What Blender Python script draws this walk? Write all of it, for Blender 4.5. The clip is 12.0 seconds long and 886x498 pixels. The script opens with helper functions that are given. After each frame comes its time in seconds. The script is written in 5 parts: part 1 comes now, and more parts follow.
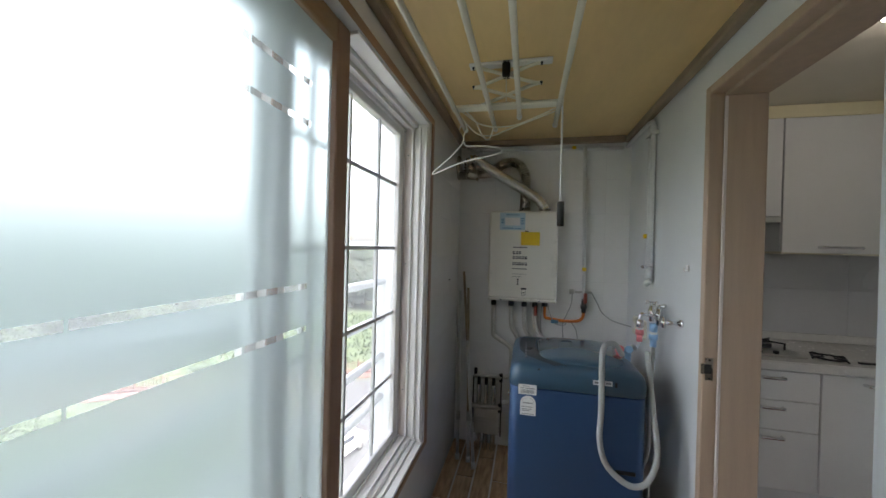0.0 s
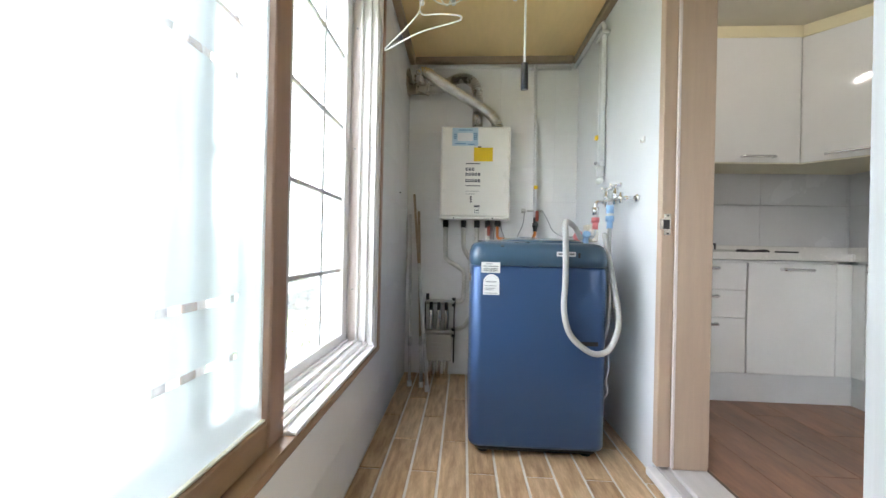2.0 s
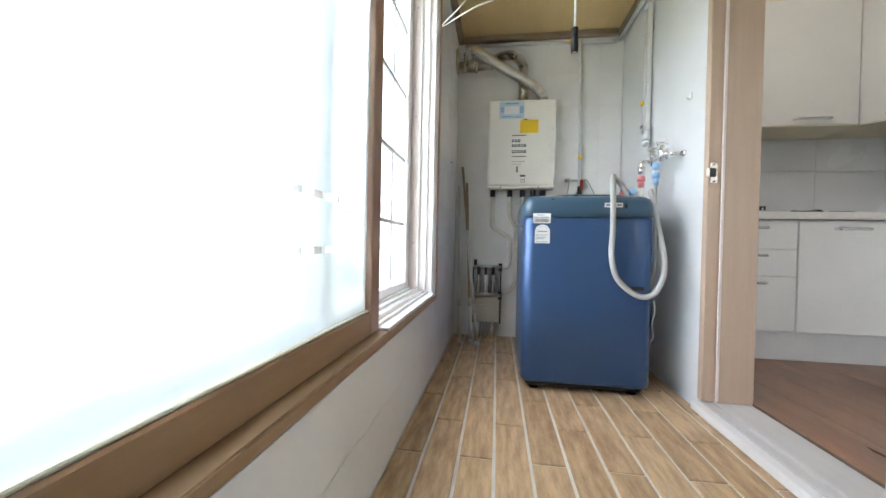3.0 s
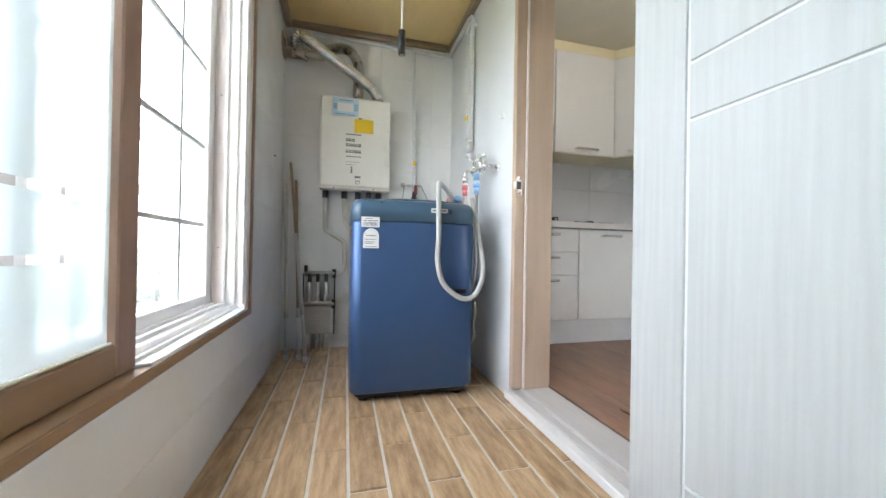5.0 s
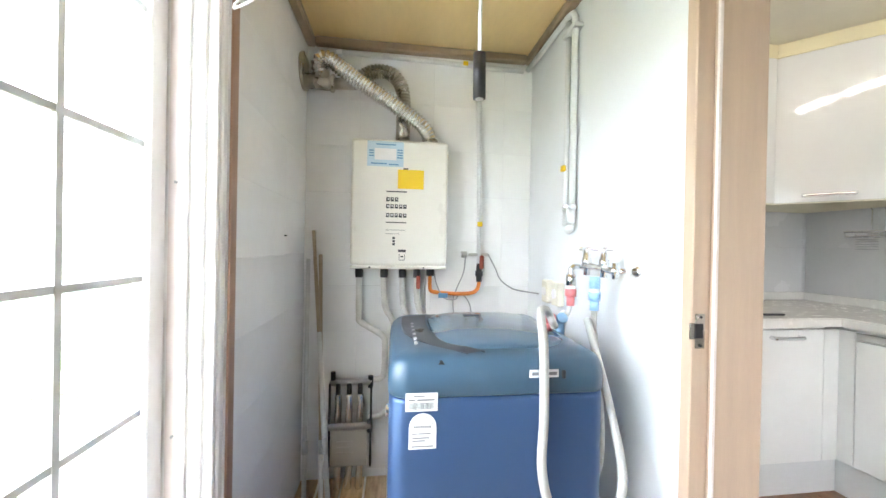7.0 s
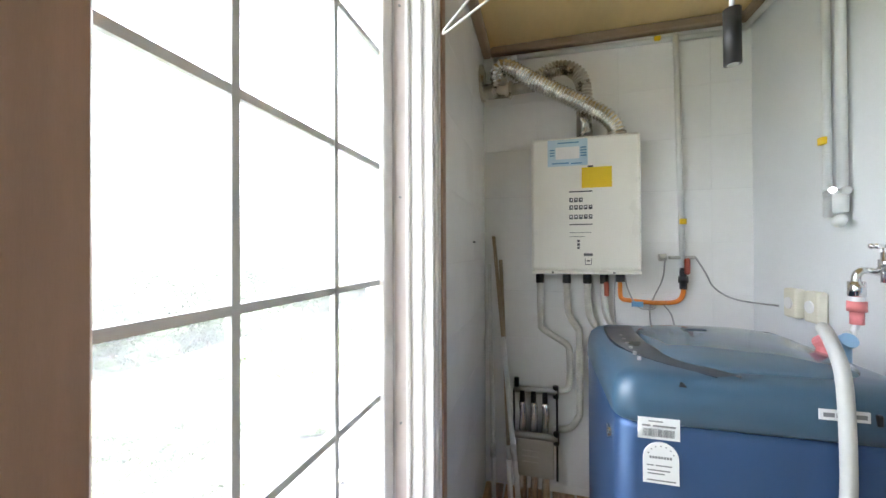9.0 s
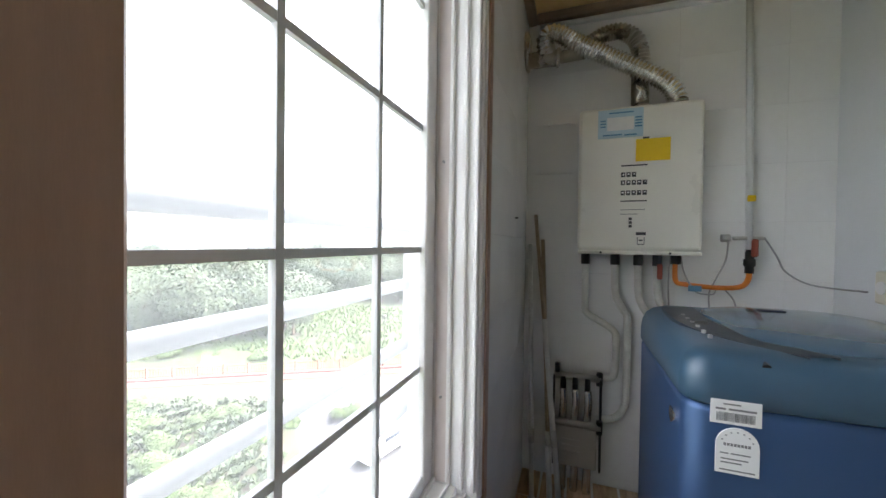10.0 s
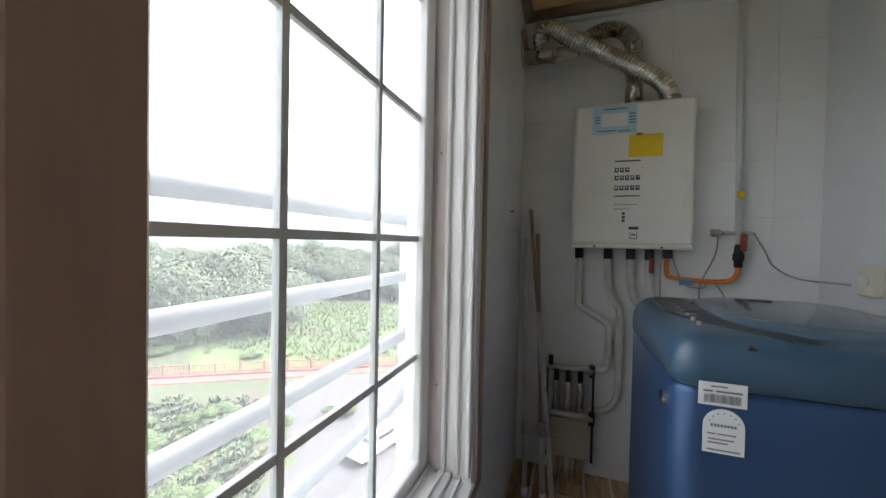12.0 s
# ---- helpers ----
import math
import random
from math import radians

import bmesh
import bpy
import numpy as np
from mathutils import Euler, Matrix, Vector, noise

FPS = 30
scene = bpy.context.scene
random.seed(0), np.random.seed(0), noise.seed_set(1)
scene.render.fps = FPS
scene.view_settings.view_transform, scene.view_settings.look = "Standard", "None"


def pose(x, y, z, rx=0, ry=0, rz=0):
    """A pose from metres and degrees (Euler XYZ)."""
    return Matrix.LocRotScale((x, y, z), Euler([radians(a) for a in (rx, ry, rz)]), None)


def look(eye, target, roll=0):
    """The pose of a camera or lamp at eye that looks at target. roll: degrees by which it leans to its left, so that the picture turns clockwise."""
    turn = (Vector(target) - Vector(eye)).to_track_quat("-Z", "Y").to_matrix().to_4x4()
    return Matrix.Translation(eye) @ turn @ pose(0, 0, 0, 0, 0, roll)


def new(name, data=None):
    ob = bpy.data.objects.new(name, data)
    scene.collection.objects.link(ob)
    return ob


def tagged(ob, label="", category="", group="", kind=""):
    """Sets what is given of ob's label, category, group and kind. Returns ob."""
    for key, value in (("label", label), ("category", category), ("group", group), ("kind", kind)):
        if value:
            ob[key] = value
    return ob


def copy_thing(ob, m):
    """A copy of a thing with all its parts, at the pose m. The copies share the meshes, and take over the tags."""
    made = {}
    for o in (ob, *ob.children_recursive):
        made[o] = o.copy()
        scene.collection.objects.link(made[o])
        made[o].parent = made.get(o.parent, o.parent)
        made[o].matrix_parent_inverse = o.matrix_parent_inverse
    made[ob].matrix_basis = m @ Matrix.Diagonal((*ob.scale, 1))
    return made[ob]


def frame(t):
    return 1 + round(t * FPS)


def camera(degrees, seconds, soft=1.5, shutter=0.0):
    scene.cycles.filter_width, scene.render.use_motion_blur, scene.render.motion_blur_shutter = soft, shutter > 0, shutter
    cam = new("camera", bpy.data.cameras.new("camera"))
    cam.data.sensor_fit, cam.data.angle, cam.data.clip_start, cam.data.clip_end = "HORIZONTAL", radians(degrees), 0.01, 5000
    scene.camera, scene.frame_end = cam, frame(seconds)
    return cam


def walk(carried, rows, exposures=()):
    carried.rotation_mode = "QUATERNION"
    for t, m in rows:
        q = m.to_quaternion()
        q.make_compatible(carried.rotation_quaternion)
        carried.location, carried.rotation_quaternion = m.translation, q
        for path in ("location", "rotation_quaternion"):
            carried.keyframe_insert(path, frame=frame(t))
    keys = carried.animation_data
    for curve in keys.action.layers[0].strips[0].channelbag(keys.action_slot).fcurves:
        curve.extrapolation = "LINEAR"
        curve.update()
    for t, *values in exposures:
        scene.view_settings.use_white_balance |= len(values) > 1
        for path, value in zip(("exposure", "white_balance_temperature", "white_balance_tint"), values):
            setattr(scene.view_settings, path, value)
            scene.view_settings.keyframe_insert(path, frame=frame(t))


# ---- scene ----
cam = camera(101.0, 12.0)
PATH = [
    (0, (0.631, 0.698, 1.515), (0.18, 2.646, 1.507), 1.5),
    (0.5, (0.649, 0.736, 1.448), (0.424, 2.723, 1.449), 1.5),
    (1, (0.589, 0.799, 1.302), (0.583, 2.799, 1.299), 1.5),
    (1.5, (0.547, 0.852, 1.117), (0.443, 2.849, 1.115), 1.3),
    (2, (0.525, 0.832, 0.931), (0.412, 2.829, 0.93), 1.2),
    (2.5, (0.477, 0.754, 0.761), (0.239, 2.74, 0.77), 1.3),
    (2.7, (0.436, 0.702, 0.736), (0.142, 2.68, 0.715), 1.2),
    (4.3, (0.432, 0.545, 0.623), (0.318, 2.541, 0.602), 1.2),
    (4.5, (0.441, 0.572, 0.609), (0.509, 2.57, 0.611), 1.4),
    (5, (0.538, 0.744, 0.721), (1.053, 2.676, 0.733), 1.0),
    (5.5, (0.652, 1.061, 0.858), (1.201, 2.984, 0.87), 1.2),
    (6, (0.602, 1.284, 1.064), (0.785, 3.275, 1.058), 1.6),
    (6.5, (0.546, 1.451, 1.179), (0.787, 3.436, 1.165), 1.4),
    (7, (0.569, 1.535, 1.255), (0.836, 3.517, 1.246), 1.1),
    (7.5, (0.55, 1.541, 1.322), (0.452, 3.539, 1.298), 0.9),
    (7.7, (0.505, 1.54, 1.34), (0.308, 3.53, 1.303), 1.1),
    (9.3, (0.396, 1.578, 1.237), (-0.18, 3.494, 1.254), 0.3),
    (9.5, (0.393, 1.59, 1.233), (-0.222, 3.493, 1.204), 0.8),
    (10, (0.345, 1.607, 1.179), (-0.338, 3.487, 1.148), 0.8),
    (10.5, (0.327, 1.612, 1.126), (-0.374, 3.484, 1.096), 1.0),
    (11, (0.322, 1.602, 1.092), (-0.374, 3.476, 1.061), 1.0),
    (11.5, (0.315, 1.585, 1.084), (-0.396, 3.454, 1.054), 1.1),
    (12, (0.344, 1.588, 1.152), (-0.31, 3.478, 1.116), 1.2),
]
EXPOSURES = [(t, stops, 6620, 16.5) for t, stops in ((0.0, 3.45), (0.5, 4.20), (1.0, 4.40), (1.5, 4.65), (2.0, 4.95), (4.5, 4.77), (5.5, 5.37), (6.0, 5.67), (6.5, 5.75), (7.5, 5.70), (9.3, 4.60), (9.5, 4.35), (10.5, 3.75), (12.0, 3.50))]
walk(cam, [(t, look(eye, target, roll)) for t, eye, target, roll in PATH], EXPOSURES)

# ---- light ----
world = bpy.data.worlds.new("sky")
scene.world = world
world.use_nodes = True
wn = world.node_tree.nodes
sky = wn.new("ShaderNodeTexSky")
sky.sky_type = 'NISHITA'
sky.sun_disc = False
sky.sun_elevation, sky.sun_rotation = radians(52), radians(60)
sky.air_density, sky.dust_density, sky.ozone_density = 1.0, 5.0, 0.6
wn["Background"].inputs["Strength"].default_value = 0.15
haze = wn.new("ShaderNodeHueSaturation")
haze.inputs["Saturation"].default_value = 0.3
world.node_tree.links.new(sky.outputs["Color"], haze.inputs["Color"])
world.node_tree.links.new(haze.outputs["Color"], wn["Background"].inputs["Color"])

sun_data = bpy.data.lights.new("sun", 'SUN')
sun_data.energy, sun_data.angle, sun_data.color = 0.5, radians(12), (1.0, 0.95, 0.86)
sun = new("sun", sun_data)
sun.matrix_world = look((20, 12, 30), (0, 0, 0))


# ---- materials ----
def nodes_of(name):
    m = bpy.data.materials.new(name)
    m.use_nodes = True
    n, l = m.node_tree.nodes, m.node_tree.links
    return m, n, l, n["Principled BSDF"]


def mat(name, col, rough=0.5, metal=0.0, vary=0.08, scale=6.0, fine=60.0, bump=0.05, stretch=(1, 1, 1), dark=None, coat=0.0, spread=0.0, rvar=0.08):
    """A surface with stains at a coarse scale and grain at a fine one."""
    m, n, l, b = nodes_of(name)
    tc, mp = n.new("ShaderNodeTexCoord"), n.new("ShaderNodeMapping")
    mp.inputs["Scale"].default_value = stretch
    info = n.new("ShaderNodeObjectInfo")
    shift = n.new("ShaderNodeVectorMath")
    shift.operation = 'MULTIPLY_ADD'
    l.new(info.outputs["Random"], shift.inputs[0])
    shift.inputs[1].default_value = (13.0, 7.0, 5.0)
    l.new(tc.outputs["Object"], shift.inputs[2])
    l.new(shift.outputs[0], mp.inputs["Vector"])
    big, small = n.new("ShaderNodeTexNoise"), n.new("ShaderNodeTexNoise")
    big.inputs["Scale"].default_value, small.inputs["Scale"].default_value = scale, fine
    big.inputs["Detail"].default_value, small.inputs["Detail"].default_value = 5, 3
    for t in (big, small):
        l.new(mp.outputs[0], t.inputs["Vector"])
    mix = n.new("ShaderNodeMix")
    mix.data_type = 'RGBA'
    lo = dark or tuple(c * (1 - 2 * vary) for c in col)
    hi = tuple(min(1, c * (1 + vary)) for c in col)
    mix.inputs["A"].default_value, mix.inputs["B"].default_value = (*lo, 1), (*hi, 1)
    add = n.new("ShaderNodeMath")
    add.operation = 'MULTIPLY_ADD'
    l.new(small.outputs["Fac"], add.inputs[0])
    add.inputs[1].default_value = 0.45
    ramp = n.new("ShaderNodeMapRange")
    ramp.inputs["From Min"].default_value, ramp.inputs["From Max"].default_value = 0.3, 0.7
    l.new(big.outputs["Fac"], ramp.inputs["Value"])
    half = n.new("ShaderNodeMath")
    half.operation = 'MULTIPLY'
    half.inputs[1].default_value = 0.6
    l.new(ramp.outputs[0], half.inputs[0])
    l.new(half.outputs[0], add.inputs[2])
    last = add
    if spread:
        sp = n.new("ShaderNodeMath")
        sp.operation = 'MULTIPLY_ADD'
        l.new(info.outputs["Random"], sp.inputs[0])
        sp.inputs[1].default_value = spread
        l.new(add.outputs[0], sp.inputs[2])
        last = sp
    l.new(last.outputs[0], mix.inputs["Factor"])
    l.new(mix.outputs["Result"], b.inputs["Base Color"])
    rr = n.new("ShaderNodeMapRange")
    rr.inputs["To Min"].default_value, rr.inputs["To Max"].default_value = max(0.02, rough - rvar), min(1, rough + rvar)
    l.new(big.outputs["Fac"], rr.inputs["Value"])
    l.new(rr.outputs[0], b.inputs["Roughness"])
    b.inputs["Metallic"].default_value = metal
    b.inputs["Coat Weight"].default_value = coat
    b.inputs["Coat Roughness"].default_value = 0.04
    if bump:
        bp = n.new("ShaderNodeBump")
        bp.inputs["Strength"].default_value, bp.inputs["Distance"].default_value = bump, 0.004
        l.new(small.outputs["Fac"], bp.inputs["Height"])
        l.new(bp.outputs[0], b.inputs["Normal"])
    return m


def glass(name, tint=(0.97, 0.99, 0.98), gloss=0.03, veil=0.0):
    """Clear pane; a pale veil imitates haze. Its glossy reflection grows at grazing angles."""
    m, n, l, b = nodes_of(name)
    n.remove(b)
    t, g, f, mx = n.new("ShaderNodeBsdfTransparent"), n.new("ShaderNodeBsdfGlossy"), n.new("ShaderNodeLayerWeight"), n.new("ShaderNodeMixShader")
    t.inputs["Color"].default_value = (*tint, 1)
    g.inputs["Roughness"].default_value = gloss
    f.inputs["Blend"].default_value = 0.5
    pw = n.new("ShaderNodeMath")
    pw.operation = 'POWER'
    pw.inputs[1].default_value = 4.0
    l.new(f.outputs["Facing"], pw.inputs[0])
    gain = n.new("ShaderNodeMath")
    gain.operation = 'MULTIPLY_ADD'
    gain.inputs[1].default_value, gain.inputs[2].default_value = 0.5, 0.03
    l.new(pw.outputs[0], gain.inputs[0])
    # Translucent share that lays outdoor haze and glare over the view.
    scatter, veil_mix = n.new("ShaderNodeBsdfTranslucent"), n.new("ShaderNodeMixShader")
    scatter.inputs["Color"].default_value = (0.95, 0.97, 1.0, 1)
    veil_mix.inputs[0].default_value = veil
    l.new(t.outputs[0], veil_mix.inputs[1]), l.new(scatter.outputs[0], veil_mix.inputs[2])
    l.new(gain.outputs[0], mx.inputs[0]), l.new(veil_mix.outputs[0], mx.inputs[1]), l.new(g.outputs[0], mx.inputs[2])
    l.new(mx.outputs[0], n["Material Output"].inputs["Surface"])
    return m


def frosted(name):
    """Sand-blasted face of a pane: scatters what comes through it."""
    m, n, l, b = nodes_of(name)
    n.remove(b)
    t, r, mx = n.new("ShaderNodeBsdfTranslucent"), n.new("ShaderNodeBsdfRefraction"), n.new("ShaderNodeMixShader")
    t.inputs["Color"].default_value = (0.50, 0.57, 0.577, 1)
    r.inputs["Color"].default_value = (0.50, 0.57, 0.577, 1)
    r.inputs["Roughness"].default_value, r.inputs["IOR"].default_value = 0.72, 1.12
    tex = n.new("ShaderNodeTexNoise")
    tex.inputs["Scale"].default_value = 3.0
    mr = n.new("ShaderNodeMapRange")
    mr.inputs["To Min"].default_value, mr.inputs["To Max"].default_value = 0.60, 0.68
    l.new(tex.outputs["Fac"], mr.inputs["Value"])
    l.new(mr.outputs[0], mx.inputs[0])
    l.new(t.outputs[0], mx.inputs[1]), l.new(r.outputs[0], mx.inputs[2])
    l.new(mx.outputs[0], n["Material Output"].inputs["Surface"])
    return m


def see_through(name):
    m, n, l, b = nodes_of(name)
    n.remove(b)
    t = n.new("ShaderNodeBsdfTransparent")
    t.inputs["Color"].default_value = (0.98, 0.99, 0.99, 1)
    l.new(t.outputs[0], n["Material Output"].inputs["Surface"])
    return m


def glow(name, col, strength):
    m, n, l, b = nodes_of(name)
    b.inputs["Base Color"].default_value = (*col, 1)
    b.inputs["Emission Color"].default_value = (*col, 1)
    b.inputs["Emission Strength"].default_value = strength
    return m


TILE = mat("glazed_wall_tile", (0.87, 0.87, 0.865), 0.2, vary=0.03, scale=3, fine=25, bump=0.03, spread=0.03)
GROUT = mat("wall_grout", (0.82, 0.82, 0.815), 0.85, vary=0.06, scale=12, fine=150)
PAINT = mat("white_wall_paint", (0.76, 0.78, 0.80), 0.5, vary=0.04, scale=2.5, fine=120, bump=0.12)
CEIL = mat("yellowed_ceiling_board", (0.82, 0.60, 0.29), 0.7, vary=0.07, scale=4, fine=40, stretch=(1, 0.25, 1), bump=0.1)
KCEIL = mat("kitchen_ceiling_paper", (0.78, 0.73, 0.60), 0.8, vary=0.04, scale=3, fine=80)
CROWN = mat("cream_crown_board", (0.80, 0.72, 0.48), 0.6, vary=0.04, scale=3, fine=60)
BROWN = mat("tan_wood_foil", (0.37, 0.225, 0.125), 0.42, vary=0.10, scale=3, fine=70, stretch=(14, 1.2, 14), bump=0.04)
BROWN_V = mat("tan_wood_foil_upright", (0.37, 0.222, 0.152), 0.42, vary=0.10, scale=3, fine=70, stretch=(14, 14, 1.2), bump=0.04)
JAMB = mat("pinkish_oak_foil", (0.52, 0.385, 0.285), 0.45, vary=0.07, scale=3, fine=60, stretch=(12, 12, 0.8), bump=0.04)
MOULD = mat("brown_ceiling_moulding", (0.34, 0.25, 0.17), 0.5, vary=0.12, scale=5, fine=80)
PVC = mat("white_window_plastic", (0.84, 0.825, 0.81), 0.35, vary=0.04, scale=5, fine=90, bump=0.02)
PVC_PINK = mat("aged_plastic_track", (0.74, 0.66, 0.63), 0.45, vary=0.07, scale=9, fine=90, bump=0.03)
MUNTIN = mat("grey_glazing_bar", (0.62, 0.63, 0.63), 0.4, vary=0.05, scale=8, fine=80)
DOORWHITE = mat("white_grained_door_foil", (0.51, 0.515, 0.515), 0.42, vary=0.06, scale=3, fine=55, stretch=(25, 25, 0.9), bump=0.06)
GLOSSWHITE = mat("gloss_white_cabinet_front", (0.80, 0.79, 0.77), 0.06, vary=0.02, scale=3, fine=40, bump=0.0, coat=0.3, rvar=0.02)
CABWHITE = mat("white_laminate", (0.80, 0.80, 0.78), 0.35, vary=0.03, scale=4, fine=60, bump=0.01)
KICK = mat("pale_grey_plinth", (0.70, 0.71, 0.71), 0.4, vary=0.04, scale=4, fine=60)
COUNTER = mat("speckled_stone_worktop", (0.74, 0.72, 0.69), 0.25, vary=0.03, scale=40, fine=400, bump=0.0)
SPLASH = mat("grey_splashback_tile", (0.62, 0.62, 0.63), 0.25, vary=0.04, scale=3, fine=60, bump=0.02)
BEIGE = mat("beige_underside_board", (0.70, 0.65, 0.50), 0.6, vary=0.05, scale=4, fine=60)
CHROME = mat("chrome", (0.80, 0.80, 0.81), 0.12, 1.0, vary=0.03, scale=20, fine=100, bump=0.0)
STEEL = mat("brushed_steel", (0.56, 0.55, 0.52), 0.35, 1.0, vary=0.10, scale=12, fine=120, bump=0.03)
FOIL = mat("crinkled_aluminium_duct", (0.80, 0.79, 0.76), 0.2, 1.0, vary=0.10, scale=25, fine=140, bump=0.5)
DUCT = mat("dull_steel_flue", (0.46, 0.42, 0.36), 0.28, 1.0, vary=0.15, scale=14, fine=90, bump=0.1)
BOILER = mat("cream_enamel", (0.82, 0.80, 0.73), 0.3, vary=0.03, scale=4, fine=200, bump=0.04)
BLUE = mat("metallic_blue_enamel", (0.05, 0.105, 0.235), 0.34, 0.5, vary=0.012, scale=3, fine=500, bump=0.01, coat=0.15, rvar=0.015)
TEAL = mat("slate_blue_plastic", (0.045, 0.095, 0.15), 0.3, vary=0.015, scale=5, fine=250, bump=0.02, coat=0.15, rvar=0.015)
LID = mat("smoky_blue_lid", (0.065, 0.12, 0.175), 0.16, vary=0.015, scale=5, fine=250, bump=0.01, coat=0.3, rvar=0.015)
PANEL = mat("dark_control_panel", (0.02, 0.026, 0.04), 0.3, vary=0.1, scale=9, fine=90)
BLACK = mat("black_plastic", (0.018, 0.018, 0.02), 0.45, vary=0.15, scale=10, fine=120)
GREYP = mat("grey_plastic_hose", (0.47, 0.47, 0.455), 0.45, vary=0.05, scale=10, fine=120)
WRAP = mat("taped_pipe_lagging", (0.66, 0.65, 0.60), 0.6, vary=0.10, scale=20, fine=120, bump=0.35)
PIPEW = mat("white_painted_pipe", (0.74, 0.75, 0.75), 0.4, vary=0.05, scale=10, fine=120)
ORANGE = mat("orange_gas_pipe", (0.75, 0.22, 0.03), 0.4, vary=0.08, scale=12, fine=100)
RED = mat("red_plastic", (0.74, 0.22, 0.23), 0.4, vary=0.08, scale=12, fine=100)
RUST = mat("red_brown_lever", (0.35, 0.07, 0.04), 0.45, vary=0.12, scale=12, fine=100)
LBLUE = mat("light_blue_plastic", (0.30, 0.52, 0.78), 0.35, vary=0.06, scale=12, fine=100)
YELLOW = mat("yellow_label", (0.85, 0.58, 0.02), 0.5, vary=0.04, scale=12, fine=100)
PAPER = mat("white_sticker", (0.80, 0.80, 0.80), 0.5, vary=0.04, scale=12, fine=100, bump=0)
PALEBLUE = mat("pale_blue_sticker", (0.50, 0.66, 0.75), 0.5, vary=0.05, scale=12, fine=100, bump=0)
INKPALE = mat("faded_print", (0.22, 0.22, 0.23), 0.6, vary=0.1, scale=30, fine=100, bump=0)
INK = mat("printed_ink", (0.06, 0.06, 0.065), 0.6, vary=0.1, scale=30, fine=100, bump=0)
INKBLUE = mat("blue_print", (0.12, 0.30, 0.48), 0.6, vary=0.1, scale=30, fine=100, bump=0)
IVORY = mat("ivory_rod", (0.76, 0.72, 0.60), 0.35, vary=0.05, scale=12, fine=100)
RODWOOD = mat("tan_pole", (0.38, 0.29, 0.20), 0.5, vary=0.1, scale=12, fine=100)
RODWHITE = mat("grey_white_pole", (0.62, 0.62, 0.60), 0.4, vary=0.08, scale=12, fine=100)
WIRE = mat("grey_cable", (0.36, 0.36, 0.36), 0.5, vary=0.1, scale=12, fine=100)
COPPERBOX = mat("manifold_plate", (0.50, 0.49, 0.45), 0.4, 0.6, vary=0.08, scale=8, fine=150)
PLANK = mat("wood_look_floor_tile", (0.62, 0.43, 0.25), 0.4, dark=(0.19, 0.09, 0.03), scale=3.2, fine=22, stretch=(14, 2.2, 4), bump=0.08, spread=0.25)
FGROUT = mat("pale_floor_grout", (0.76, 0.73, 0.68), 0.85, vary=0.1, scale=10, fine=150)
KPLANK = mat("dark_walnut_laminate", (0.30, 0.15, 0.085), 0.32, dark=(0.055, 0.024, 0.013), scale=2.4, fine=14, stretch=(4, 1.0, 4), bump=0.05, spread=0.3)
SILLGREY = mat("grey_threshold_foil", (0.58, 0.55, 0.53), 0.45, vary=0.06, scale=4, fine=60, stretch=(10, 1, 10))
CONCRETE = mat("pale_outer_wall", (0.66, 0.67, 0.68), 0.8, vary=0.06, scale=2, fine=60)
RAIL = mat("white_painted_rail", (0.55, 0.56, 0.58), 0.4, vary=0.05, scale=8, fine=100)
CLEAR = glass("clear_glass", veil=0.085)
FROST = frosted("sandblasted_glass")
OPENFACE = see_through("pane_back_face")
TUBE = glow("tube_light", (1.0, 0.96, 0.9), 1.6)
GRASSM = mat("meadow_ground", (0.042, 0.055, 0.024), 0.9, dark=(0.022, 0.03, 0.014), scale=0.25, fine=3, bump=0.3)
MEADOW = mat("bright_grass", (0.05, 0.076, 0.024), 0.9, vary=0.15, scale=0.6, fine=8, bump=0.3)
ASPHALT = mat("light_asphalt", (0.055, 0.055, 0.06), 0.9, vary=0.1, scale=0.5, fine=20)
PATHM = mat("pinkish_paving", (0.12, 0.055, 0.048), 0.85, vary=0.08, scale=1, fine=20)
SOIL = mat("garden_soil", (0.05, 0.042, 0.032), 0.95, vary=0.15, scale=1, fine=12)
LEAF_A = mat("tree_leaves", (0.042, 0.062, 0.034), 0.7, vary=0.25, scale=1.5, fine=12, spread=0.3)
LEAF_B = mat("garden_leaves", (0.055, 0.088, 0.028), 0.7, vary=0.25, scale=2.5, fine=12, spread=0.3)
BARK = mat("bark", (0.12, 0.09, 0.065), 0.9, vary=0.2, scale=4, fine=30)
# Woods green shifted to grey-blue: the distance haze is in the base colour.
HILL = mat("far_woods_haze_tint", (0.07, 0.095, 0.09), 0.95, vary=0.15, scale=0.02, fine=0.2)
CARW = mat("white_car_paint", (0.75, 0.75, 0.76), 0.25, vary=0.02, scale=3, fine=60, coat=0.5, bump=0)
FENCE = mat("brown_fence", (0.20, 0.10, 0.075), 0.6, vary=0.1, scale=4, fine=40)

# ---- shape helpers ----
ROOT = {}


def link(name, bm, material, smooth=False):
    me = bpy.data.meshes.new(name)
    bm.to_mesh(me)
    bm.free()
    if smooth:
        for p in me.polygons:
            p.use_smooth = True
    if material is not None:
        me.materials.append(material)
    return new(name, me)


def thing(name, base, label, category, group="", kind=""):
    """An empty at the base of a thing, which its parts hang under."""
    ob = new(name)
    ob.empty_display_size = 0.1
    ob.location = base
    ROOT[ob] = Vector(base)
    return tagged(ob, label, category, group, kind)


